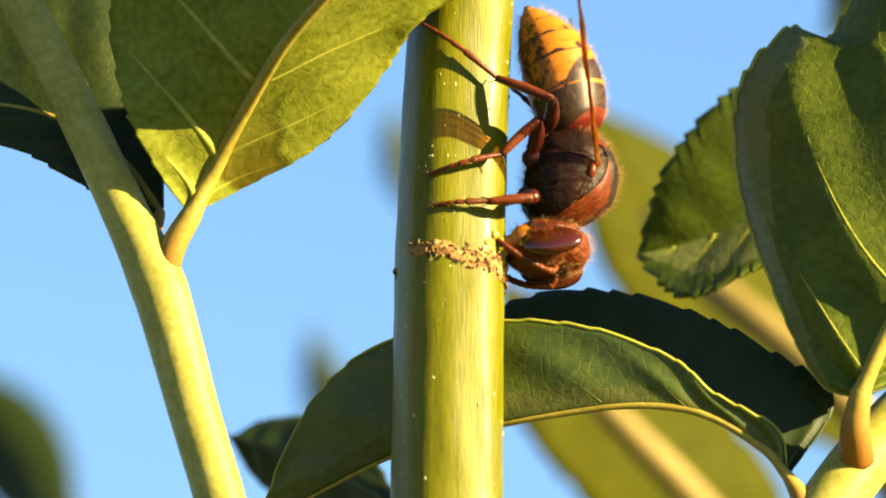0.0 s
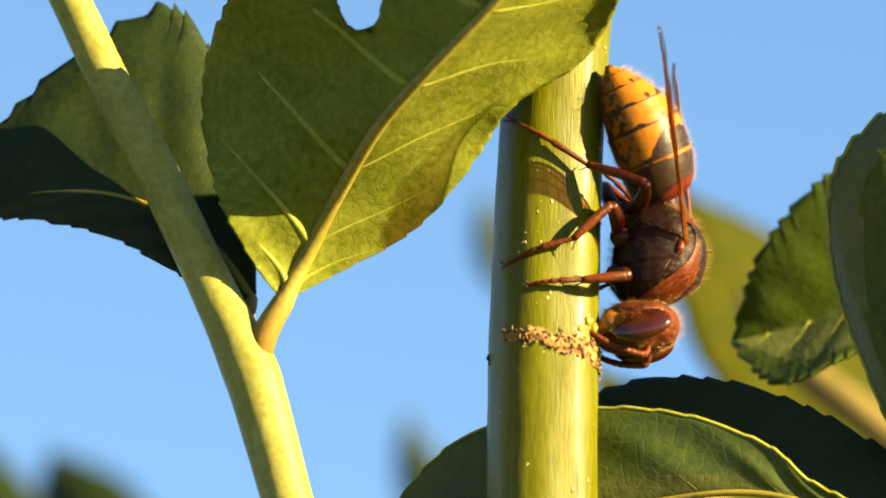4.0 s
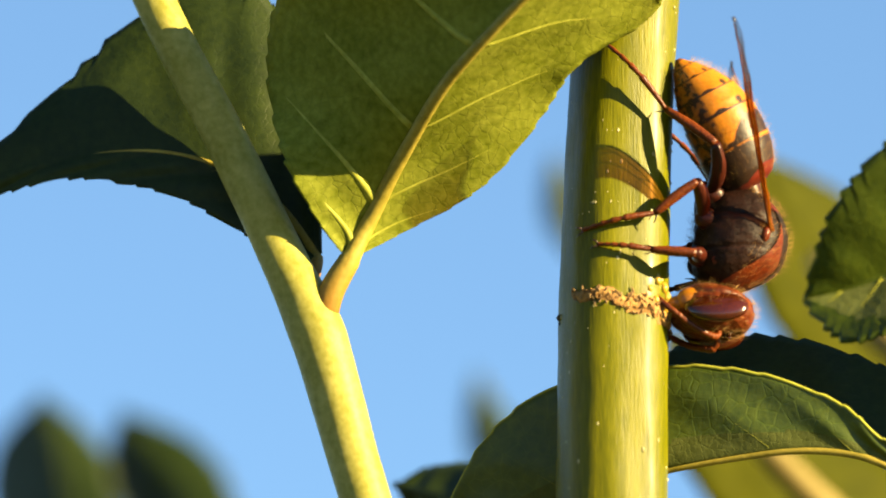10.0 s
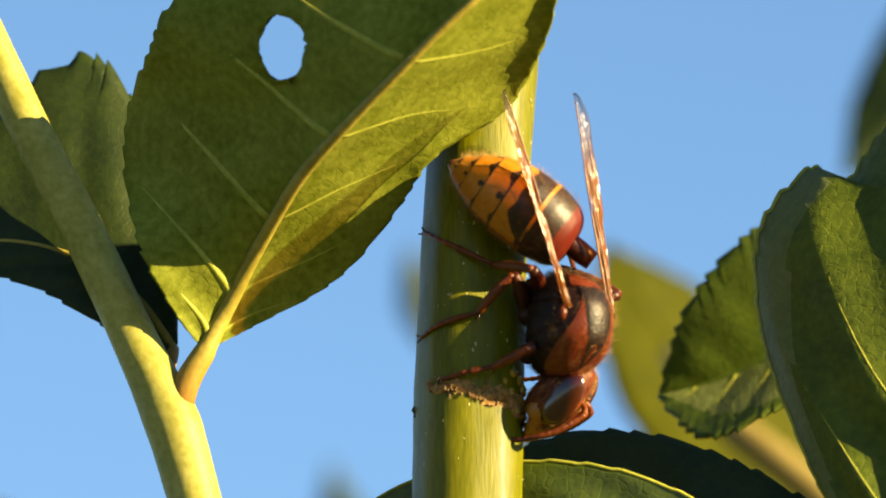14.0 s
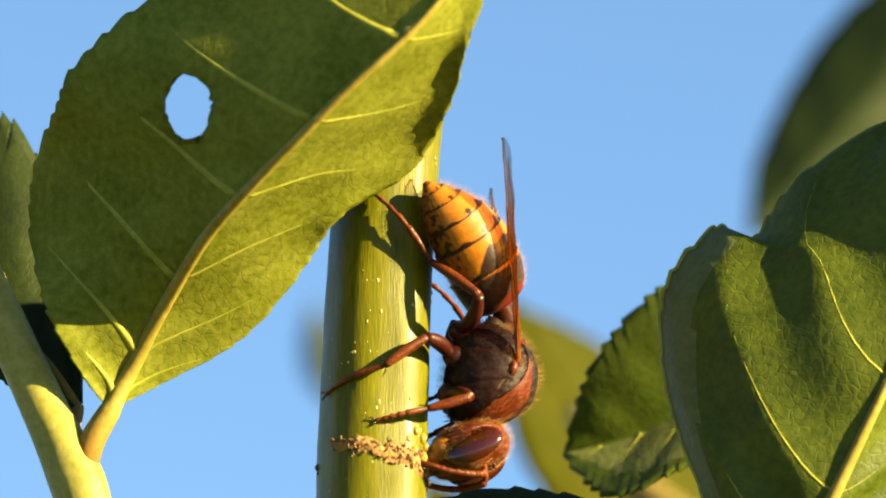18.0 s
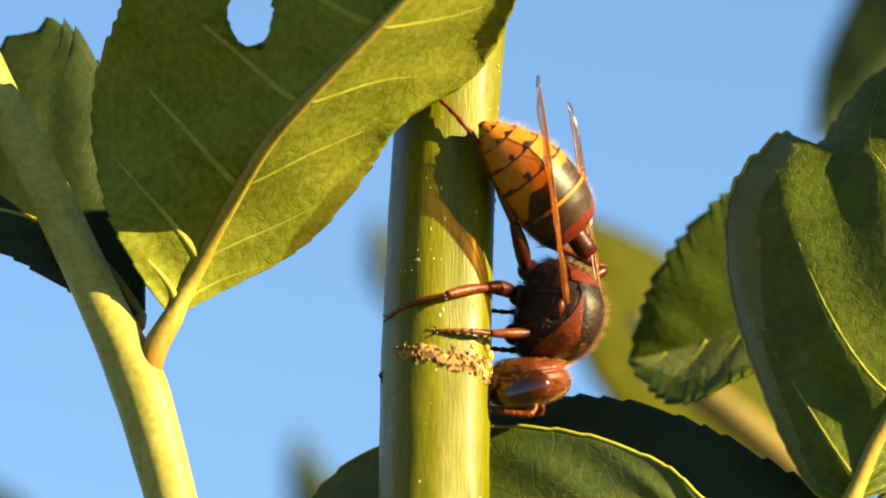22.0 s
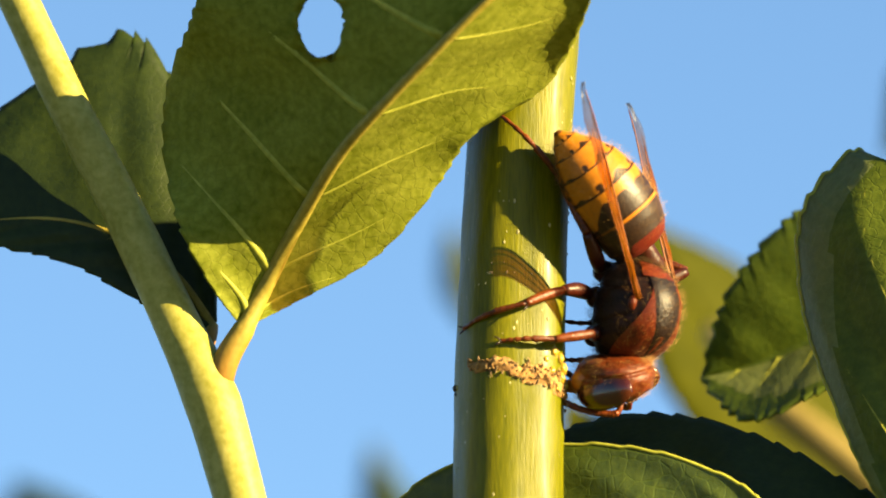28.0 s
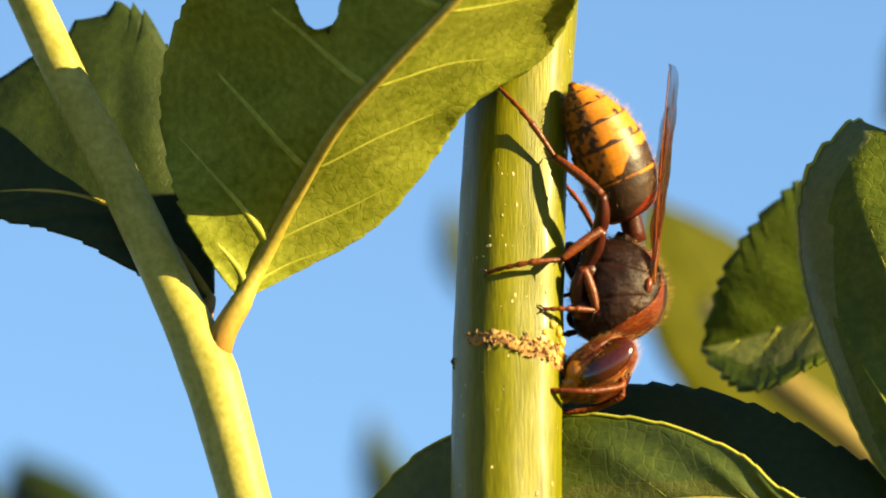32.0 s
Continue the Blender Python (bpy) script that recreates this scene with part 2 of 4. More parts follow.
def tube(points, radii, sides=12, wobble=0.0, shape=None):
    """A round tube through the points, closed at both ends."""
    p = np.array([tuple(q) for q in points], float)
    r = np.broadcast_to(np.array(radii, float), (len(p),))
    tang = np.gradient(p, axis=0)
    tang /= np.linalg.norm(tang, axis=1)[:, None] + 1e-12
    side = np.cross(tang[0], (0.3, -1.0, 0.2))
    verts, faces = [], []
    for k in range(len(p)):
        side = side - tang[k] * side.dot(tang[k])
        side /= np.linalg.norm(side) + 1e-12
        other = np.cross(tang[k], side)
        for j in range(sides):
            g = math.tau * j / sides
            rr = r[k]
            if shape:
                way = math.cos(g) * side + math.sin(g) * other
                rr *= shape(math.atan2(way[0], -way[1]))
            if wobble:
                q = p[k] * 260
                rr *= 1 + wobble * noise.noise((q[0] + 2 * math.cos(g), q[1] + 2 * math.sin(g), q[2]))
            verts.append(p[k] + rr * (math.cos(g) * side + math.sin(g) * other))
    for k in range(len(p) - 1):
        for j in range(sides):
            a, b = k * sides + j, k * sides + (j + 1) % sides
            faces.append((a, b, b + sides, a + sides))
    faces.append(tuple(range(sides - 1, -1, -1)))
    faces.append(tuple(range((len(p) - 1) * sides, len(p) * sides)))
    return skin(verts, faces)


def thing(name, place, label, category, group="", kind=""):
    e = new(name)
    e.empty_display_size = 0.005
    e.location = place
    return tagged(e, label, category, group, kind)


def stand(ob):
    """Where a still thing or part stands in the world."""
    m = Matrix.Translation(ob.location)
    return stand(ob.parent) @ m if ob.parent else m


def part(name, bm, material, parent, label="", own=False, origin=None, smooth=True):
    """One mesh under a thing or a part. own: the mesh is drawn in its parent's space already."""
    place = Vector((0, 0, 0))
    if not own:
        m = stand(parent).inverted()
        place = m @ Vector(origin) if origin is not None else place
        bm.transform(Matrix.Translation(-place) @ m)
    bmesh.ops.recalc_face_normals(bm, faces=bm.faces)
    me = bpy.data.meshes.new(name)
    for f in bm.faces:
        f.smooth = smooth
    bm.to_mesh(me)
    bm.free()
    for one in material if isinstance(material, (list, tuple)) else [material]:
        me.materials.append(one)
    ob = new(name, me)
    ob.parent = parent
    ob.location = place
    return tagged(ob, label) if label else ob


def shoot(points, count):
    """Grid points with radii (u, v, y in millimetres, radius in grid units) to world points and radii in metres."""
    s = spline(points, count)
    return [at(q[0], q[1], q[2]) for q in s], s[:, 3] / 20000


def to_ground(points, radii, lean=(0.0, 0.0)):
    """Carries the lower end of a shoot down to the soil."""
    end = Vector(points[-1])
    way = []
    for k in range(1, 9):
        f = k / 8
        way.append(Vector((end.x + lean[0] * f, end.y + lean[1] * f, end.z * (1 - f) - 0.02 * f)))
    return list(points) + way, list(radii) + [radii[-1] * (1 + 0.06 * k) for k in range(1, 9)]


def leaf(parent, mid, left, right, mats, rows=96, cols=12, teeth=(18, 10), bulge=(0.05, 0.05), quilt=3.0, veins=6, sweep=0.17, under=-1,
         thick=5.0, band=0.0, edge_roll=0.0, wave=0.03, hole=None, petiole=None, rib=11.0, label="", vein_size=3.2, seed=1, soft=False, margin=0, fuzz=0, blush=0.9, jag=(1, 1), curve=1.2, curl=0.0, ridge=1.5, lit_tufts=0):
    """A leaf from its midrib and two margins, base to tip, in grid units (u, v, depth). under: the depth sign of the ribbed side."""
    rnd = random.Random(seed)
    m = spline(mid, rows + 1)
    half = {-1: spline(left, rows + 1), 1: spline(right, rows + 1)}
    g = np.zeros((rows + 1, 2 * cols + 1, 3))
    t = np.linspace(0, 1, rows + 1)
    tang = np.gradient(m, axis=0)
    lines = []
    for side in (-1, 1):
        span = half[side] - m
        wide = np.linalg.norm(span, axis=1)[:, None] + 1e-6
        nrm = np.cross(tang, span) * side
        nrm /= np.linalg.norm(nrm, axis=1)[:, None] + 1e-9
        nrm = nrm * np.sign(-nrm[len(nrm) // 2, 2] * 1.0 + 1e-9)
        saw = np.array([((x * teeth[0] + 0.25 * math.sin(x * 40 + seed)) % 1.0) for x in t])
        saw = np.where(saw < 0.8, saw / 0.8, (1 - saw) / 0.2) * np.clip(np.minimum(t * 9, (1 - t) * 14 + 0.2), 0, 1)
        for j in range(cols + 1):
            s = j / cols
            phase = (t - sweep * s ** curve) * veins
            pillow = np.abs(np.sin(math.pi * phase)) ** 1.4 * math.sin(math.pi * min(1, s * 0.9 + 0.06))
            b = bulge[0] if side < 0 else bulge[1]
            p = m + span * s + nrm * (b * wide * 4 * s * (1 - s) * 0.5 - under * -1 * quilt * pillow[:, None])
            out = span / wide + 0.7 * tang / (np.linalg.norm(tang, axis=1)[:, None] + 1e-9)
            ripple = np.array([noise.noise((x * 7 + seed, s * 2, side * 3.0)) for x in t])[:, None]
            p = p + out * (teeth[1] * jag[0 if side < 0 else 1] * saw[:, None] * s ** 7) + nrm * ripple * wave * wide * s
            if curl and side < 0:
                p = p - nrm * curl * max(0.0, (s - 0.84) / 0.16) ** 1.5 * np.sin(math.pi * np.clip(t * 1.1, 0, 1))[:, None]
            g[:, cols + side * j] = p
    keep = np.ones((rows + 1, 2 * cols + 1), bool)
    if hole:
        du, dv = (g[..., 0] - hole[0]) / hole[2], (g[..., 1] - hole[1]) / hole[3]
        far = np.hypot(du, dv)
        keep = far > 0.60
        rim = keep & (far < 1.12)
        for i, j in zip(*np.nonzero(rim)):
            a = math.atan2(dv[i, j], du[i, j])
            k = (1 + 0.20 * noise.noise((3 * math.cos(a), 3 * math.sin(a), seed)) + 0.10 * noise.noise((9 * math.cos(a), 9 * math.sin(a), seed))) / far[i, j]
            g[i, j, 0] = hole[0] + (g[i, j, 0] - hole[0]) * k
            g[i, j, 1] = hole[1] + (g[i, j, 1] - hole[1]) * k
    n = np.cross(np.gradient(g, axis=0), np.gradient(g, axis=1))
    n /= np.linalg.norm(n, axis=2)[..., None] + 1e-9
    n *= np.where(n[..., 2:3].mean() > 0, -1, 1)
    flat = lambda q: [at(x[0], x[1], x[2] / 20) for x in q.reshape(-1, 3)]
    verts = flat(g + n * thick / 2) + flat(g - n * thick / 2)
    w, size = 2 * cols + 1, (rows + 1) * (2 * cols + 1)
    faces, slots, count = [], [], {}
    for i in range(rows):
        for j in range(2 * cols):
            q = (i * w + j, i * w + j + 1, (i + 1) * w + j + 1, (i + 1) * w + j)
            if not all(keep[x // w, x % w] for x in q):
                continue
            faces.append(q)
            inner = band and cols * (1 - band * (0.3 + 0.7 * (1 - i / rows))) < j < cols
            slots.append(2 if inner or j < edge_roll * cols * math.sin(math.pi * min(1, 0.1 + i / rows)) else 0)
            faces.append(tuple(x + size for x in reversed(q)))
            slots.append(1)
            for a, b in zip(q, q[1:] + q[:1]):
                count[(a, b)] = count.get((a, b), 0) + 1
    for a, b in list(count):
        if (b, a) not in count:
            faces.append((b, a, a + size, b + size))
            slots.append(0)
    bm = skin(verts, faces, slots)
    bmesh.ops.delete(bm, geom=[v for v in bm.verts if not v.link_faces], context="VERTS")
    blade = part("leaf", bm, mats, parent, label, origin=at(*mid[0][:2], mid[0][2] / 20))
    lift = n * (thick / 2 + 0.3) * (1 if under < 0 else -1)
    # midrib, carried on into the stalk
    line = [at(*(g[i, cols] + lift[i, cols] * 0.6)[:2], (g[i, cols] + lift[i, cols] * 0.6)[2] / 20) for i in range(0, rows + 1, 2)]
    size_at = [rib / 20000 * (1 - 0.8 * (i / (len(line) - 1)) ** 0.8) for i in range(len(line))]
    stalk = 0
    if petiole:
        pts, rad = shoot(petiole, 20)
        line, size_at, stalk = pts + line[1:], list(rad) + size_at[1:], len(pts)
    sides = 8 if soft else 16
    rail = part("midrib", tube(line, size_at, sides), mats[0] if soft else rib_mat, blade)
    if stalk and not soft:
        tone = rail.data.attributes.new("blush", "FLOAT", "POINT")
        tone.data.foreach_set("value", np.repeat([blush * max(0.0, 1 - k / stalk) ** 0.8 if k < stalk else 0.0 for k in range(len(line))], sides).astype(np.float32))
    if fuzz:
        strands = bmesh.new()
        for k in range(fuzz + lit_tufts * (veins - 2)):
            f = rnd.uniform(0.0, 0.62)
            side = -1 if rnd.random() < 0.8 else 1
            if k >= fuzz:
                # a pale tuft in each vein's corner, added to imitate a sunlit patch
                f, side = ((k - fuzz) // lit_tufts + 1.12 + abs(rnd.gauss(0, 0.10))) / veins, -1
            i = int(f * rows)
            q = g[i, cols + side] * 0.3 + g[i, cols] * 0.7 + lift[i, cols] * 0.5
            to = q + lift[i, cols] * rnd.uniform(1.0, 3.2) + np.array((side * rnd.uniform(0, 9), rnd.uniform(-6, 6), 0))
            mid_q = (q + to) / 2 + np.array((rnd.uniform(-2, 2), -2, 0))
            one = tube([at(x[0], x[1], x[2] / 20) for x in (q, mid_q, to)], [0.00004, 0.00003, 0.00001], 4)
            join = {v: strands.verts.new(v.co) for v in one.verts}
            for face in one.faces:
                strands.faces.new([join[v] for v in face.verts])
            one.free()
        part("midrib_hair", strands, hair_mat, blade)
    if margin:
        line = [at(*g[i, 0][:2], g[i, 0][2] / 20) for i in range(rows + 1)]
        part("margin", tube(line, [margin / 20000 * (0.4 + 0.6 * math.sin(math.pi * i / rows)) for i in range(rows + 1)], 7), vein_mat, blade)
    if vein_size:
        for side in (-1, 1):
            for k in range(veins):
                start = (k + 0.06) / veins
                pts = []
                for step in range(13):
                    s = 0.02 + 0.9 * step / 12
                    x = (start + sweep * s ** curve) * rows
                    if x >= rows - 1:
                        break
                    i, j = int(x), s * cols
                    j0 = int(j)
                    f, h = x - i, j - j0
                    c0, c1 = cols + side * j0, cols + side * min(cols, j0 + 1)
                    q = (g[i, c0] * (1 - f) + g[i + 1, c0] * f) * (1 - h) + (g[i, c1] * (1 - f) + g[i + 1, c1] * f) * h
                    if hole and math.hypot((q[0] - hole[0]) / hole[2], (q[1] - hole[1]) / hole[3]) < 1.05:
                        break
                    q = q + lift[i, c0] * (0.35 if side > 0 or ridge == 1.5 else -0.75)
                    pts.append(at(q[0], q[1], q[2] / 20))
                if len(pts) > 4:
                    big = vein_size * (ridge if side < 0 else 1.0) * (1 - 0.3 * k / veins) / 20000
                    part("vein", tube(pts, [big * (1 - 0.6 * z / (len(pts) - 1)) for z in range(len(pts))], 6), vein_mat, blade)
    return blade


# ---- ground ----
ground_bm = bmesh.new()
bmesh.ops.create_grid(ground_bm, x_segments=40, y_segments=40, size=3000)
ground = bpy.data.meshes.new("ground")
ground_bm.to_mesh(ground)
ground_bm.free()
ground.materials.append(soil_mat)
tagged(new("ground", ground), "grassy ground under the shrubs", "ground", kind="structure")

# ---- main stem ----
pts, rad = shoot([(960, -560, 0, 80), (932, -300, 0, 83), (902, 37, 0, 88), (882, 247, 0, 92), (868, 587, 0, 95.5), (865, 675, 0, 96), (861, 1067, 0, 97.5),
                  (860, 1350, 0, 99)], 150)
STEM = [(p.copy(), r) for p, r in zip(pts, rad)]
pts, rad = to_ground(pts, rad, (0.01, 0.02))
main_stem = thing("shrub_stem", pts[-1], "thick upright green shrub stem with a gnawed ring", "stem", "stems of the shrub")
part("bark", tube(pts, rad, 96, 0.02, squarish), bark, main_stem)


def on_stem(v, turn, out=0.0):
    """A point of the main stem's skin at height v, turned by degrees from the side towards the viewer to the sunny side."""
    k = min(range(len(STEM)), key=lambda i: abs(STEM[i][0].z - at(865, v).z))
    c, r = STEM[k]
    a = radians(turn)
    n = Vector((math.sin(a), -math.cos(a), 0))
    return c + n * (r * squarish(a) + out), n


def pip(place, normal, up, w, h, d, seed=0):
    """A small raised, uneven bump lying on a surface."""
    bm = bmesh.new()
    bmesh.ops.create_icosphere(bm, subdivisions=1, radius=1)
    side = up.cross(normal).normalized()
    m = Matrix((side * w, up * h, normal * d)).transposed().to_4x4()
    for q in bm.verts:
        q.co *= 1 + 0.3 * noise.noise(q.co * 1.7 + Vector((seed, 0, 0)))
    bm.transform(Matrix.Translation(place) @ m)
    return bm


rnd = random.Random(5)
for k in range(200):
    v, turn = rnd.uniform(-330, 1180), rnd.uniform(-85, 100)
    p, n = on_stem(v, turn)
    s = rnd.choice((0.4, 0.5, 0.6, 0.8, 1.0, 1.5))
    part("lenticel", pip(p, n, Vector((0, 0, 1)), 0.00008 * s, 0.00016 * s, 0.00005 * s, k), lenticel_mat, main_stem)
for v, turn, s in ((675, -86, 1.6), (715, 86, 1.0), (688, -84, 0.8)):
    p, n = on_stem(v, turn)
    part("dark_speck", pip(p, n, Vector((0, 0, 1)), 0.00018 * s, 0.00022 * s, 0.00018 * s, v), speck_mat, main_stem)

# gnawed ring: bared wood, and torn fibres along its upper and lower edge
verts, faces = [], []
TURNS = 60
for i in range(TURNS + 1):
    f = i / TURNS
    turn = -48 + 150 * f
    mid_v = 642 + 42 * f + 6 * math.sin(f * 19)
    tall = (7 + 17 * f) * (1 + 0.5 * noise.noise((f * 14, 2.0, 0)))
    for j in range(7):
        h = j / 6 * 2 - 1
        p, n = on_stem(mid_v + h * tall, turn, 0)
        rough = 0.00016 * (1 - h * h) + 0.00022 * noise.noise((f * 30, h * 3, 5.0)) * (1 - h * h)
        verts.append(p + n * (0.00004 + rough) + Vector((0, 0, 0.0002 * noise.noise((f * 40, j, 1.0)))))
for i in range(TURNS):
    for j in range(6):
        a = i * 7 + j
        faces.append((a, a + 1, a + 8, a + 7))
part("gnawed_wood", skin(verts, faces), wood_mat, main_stem, "bared tan wood in a gnawed ring")
for k in range(150):
    f = rnd.random()
    edge = rnd.choice((-1, -1, 1))
    v = 642 + 42 * f + edge * (6 + 14 * f) * rnd.uniform(0.5, 1.1)
    p, n = on_stem(v, -50 + 152 * f)
    lift = rnd.uniform(0.1, 0.45) * 0.001
    side = n.cross(Vector((0, 0, 1))) * rnd.uniform(-1, 1)
    q = p + n * lift + Vector((0, 0, rnd.uniform(-0.6, 0.6) * 0.001)) + side * rnd.uniform(0.1, 0.5) * 0.001
    m = (p + q) / 2 + n * 0.00012
    bm = tube([p - n * 0.00005, m, q], [0.00012, 0.0001, 0.00003], 5)
    part("torn_fibre", bm, fibre_mat if rnd.random() < 0.6 else wood_mat, main_stem)
for v, turn, s in ((618, 52, 1.3), (628, 62, 1.5), (640, 70, 1.6), (650, 50, 1.2), (662, 64, 1.7), (672, 74, 1.4), (634, 42, 1.0), (680, 58, 1.0)):
    p, n = on_stem(v, turn)
    part("wet_pulp", pip(p, n, Vector((0, 0, 1)), 0.00035 * s, 0.0004 * s, 0.0003 * s, v), juice_mat, main_stem)

# ---- left stem with its pair of leaves ----
pts, rad = shoot([(-230, -520, 1, 32), (-130, -300, 1, 34), (26, 35, 1, 36), (98, 187, 1, 37), (176, 335, 1, 38), (288, 570, 1, 42), (338, 680, 1, 50), (358, 740, 1, 49),
                  (397, 882, 1, 46), (425, 980, 1, 45), (455, 1085, 1, 45), (500, 1300, 2, 46)], 110)
pts, rad = to_ground(pts, rad, (0.015, 0.02))
left_stem = thing("shrub_stem", pts[-1], "slim slanting pale green shrub stem with a leaf pair", "stem", "stems of the shrub")
part("bark", tube(pts, rad, 40, 0.02), young_bark, left_stem)
leaf(left_stem,
     mid=[(402, 562, -10), (440, 485, -18), (496, 377, -88), (576, 247, -232), (686, 127, -350), (806, 7, -440), (946, -123, -490), (1040, -240, -510), (1120, -350, -520)],
     left=[(396, 562, -10), (350, 500, -42), (295, 400, -78), (263, 267, -8), (268, 130, -30), (305, 30, -150), (340, -43, -200), (466, -163, -270), (700, -290, -385), (1120, -352, -520)],
     right=[(408, 560, -10), (500, 512, 12), (636, 433, -5), (745, 302, -62), (806, 214, -128), (930, 138, -140), (998, 20, -279), (1034, -100, -400), (1122, -350, -520)],
     mats=[leaf_under, leaf_over], rows=150, cols=26, teeth=(26, 12), bulge=(0.03, -0.05), quilt=4, veins=7, sweep=0.20, hole=(536, 27, 40, 62),
     petiole=[(352, 690, 1.2, 26), (358, 650, 0.3, 25), (372, 612, -0.2, 23), (400, 565, -0.5, 20)], rib=17, jag=(1, 0.5), vein_size=4.2, ridge=2.7, lit_tufts=34, seed=3, fuzz=170,
     label="large serrate green leaf seen from below, with a hole")
leaf(left_stem,
     mid=[(345, 560, 60), (280, 470, 66), (190, 405, 78), (60, 370, 98), (-100, 380, 125), (-230, 410, 148), (-330, 460, 165)],
     left=[(343, 568, 52), (225, 520, 70), (110, 455, 84), (0, 424, 102), (-110, 416, 122), (-230, 445, 150), (-330, 462, 165)],
     right=[(350, 550, 68), (345, 300, 105), (262, 110, 135), (186, 52, 150), (40, 130, 150), (-130, 280, 150), (-330, 458, 165)],
     mats=[leaf_over, leaf_under], rows=140, cols=14, teeth=(15, 20), bulge=(-0.05, 0.06), quilt=5, veins=6, under=1, rib=9,
     petiole=[(325, 610, 1.5, 18), (338, 580, 2.2, 14), (345, 562, 2.9, 10)], vein_size=3, seed=7, jag=(0.3, 1), label="dark glossy serrate leaf seen from above")

# ---- right stem with its leaves ----
pts, rad = shoot([(2050, 560, 10, 44), (1900, 700, 8, 47), (1760, 838, 6, 50), (1640, 960, 4, 53), (1545, 1085, 2, 56), (1490, 1210, 2, 58), (1460, 1400, 3, 60)], 90)
pts, rad = to_ground(pts, rad, (-0.01, 0.02))
right_stem = thing("shrub_stem", pts[-1], "slanting pale green shrub stem carrying big leaves", "stem", "stems of the shrub")
part("bark", tube(pts, rad, 40, 0.02), young_bark, right_stem)
leaf(right_stem,
     mid=[(1600, 880, -60), (1637, 795, -80), (1680, 715, -98), (1725, 625, -115), (1774, 517, -130), (1830, 390, -145), (1885, 260, -150), (1940, 100, -150), (1990, -60, -120)],
     left=[(1592, 895, -58), (1522, 862, -35), (1445, 715, 0), (1378, 520, 30), (1378, 350, 40), (1464, 240, 50), (1526, 268, 35), (1640, 133, 10), (1990, -62, -120)],
     right=[(1606, 890, -60), (1670, 862, -30), (1745, 795, -10), (1820, 700, 0), (1890, 560, 0), (1935, 410, -20), (1960, 250, -60), (1980, 100, -100), (1992, -60, -120)],
     mats=[leaf_curled, leaf_over, leaf_rim], edge_roll=0.17, rows=170, cols=30, teeth=(26, 13), bulge=(0.20, 0.1), quilt=15, veins=4, sweep=0.44, curve=1.5, curl=26,
     petiole=[(1592, 1000, 1, 32), (1589, 955, -1.5, 27), (1593, 915, -2.5, 22), (1599, 884, -3.0, 19)], rib=16, jag=(0.6, 1), vein_size=2.4, seed=11, fuzz=150, margin=6,
     label="large serrate green leaf with a curled margin")
leaf(right_stem,
     mid=[(1467, 1028, 20), (1431, 986, 20), (1334, 926, 20), (1220, 905, 30), (1069, 920, 60), (900, 955, 110), (759, 1000, 150), (640, 1060, 180), (530, 1115, 200)],
     left=[(1470, 1026, 20), (1450, 950, 5), (1340, 888, 5), (1262, 824, 12), (1100, 768, 45), (900, 762, 95), (740, 805, 135), (620, 915, 160), (530, 1112, 200)],
     right=[(1472, 1030, 20), (1551, 900, 55), (1440, 815, 80), (1322, 752, 115), (1178, 709, 165), (1040, 712, 210), (880, 770, 240), (720, 900, 260), (530, 1118, 200)],
     mats=[leaf_mid, leaf_over, leaf_pale], rows=200, cols=20, band=0.5, teeth=(19, 17), bulge=(0.08, 0.05), quilt=6, veins=7, sweep=0.18,
     petiole=[(1500, 1090, 1, 22), (1488, 1060, 1, 17), (1470, 1032, 1, 11)], rib=10, vein_size=1.7, seed=17, margin=4, blush=0.6, jag=(0.25, 0.6),
     label="arched serrate leaf folded along its midrib")
leaf(right_stem,
     mid=[(1640, 470, 400), (1540, 520, 430), (1420, 570, 458), (1310, 615, 486), (1204, 640, 512)],
     left=[(1640, 472, 400), (1560, 610, 340), (1420, 660, 350), (1290, 712, 400), (1203, 642, 512)],
     right=[(1640, 468, 400), (1500, 310, 370), (1379, 345, 385), (1262, 475, 440), (1205, 638, 512)],
     mats=[leaf_small, leaf_under, leaf_rim], rows=180, cols=12, band=1.4, wave=0.008, teeth=(19, 9), bulge=(0.06, 0.06), quilt=2, veins=6, under=1,
     petiole=[(1790, 800, 12, 22), (1760, 640, 16, 14), (1645, 475, 19, 9.5)], rib=9, blush=0.3, vein_size=4, seed=23, label="serrate leaf behind the curled one")

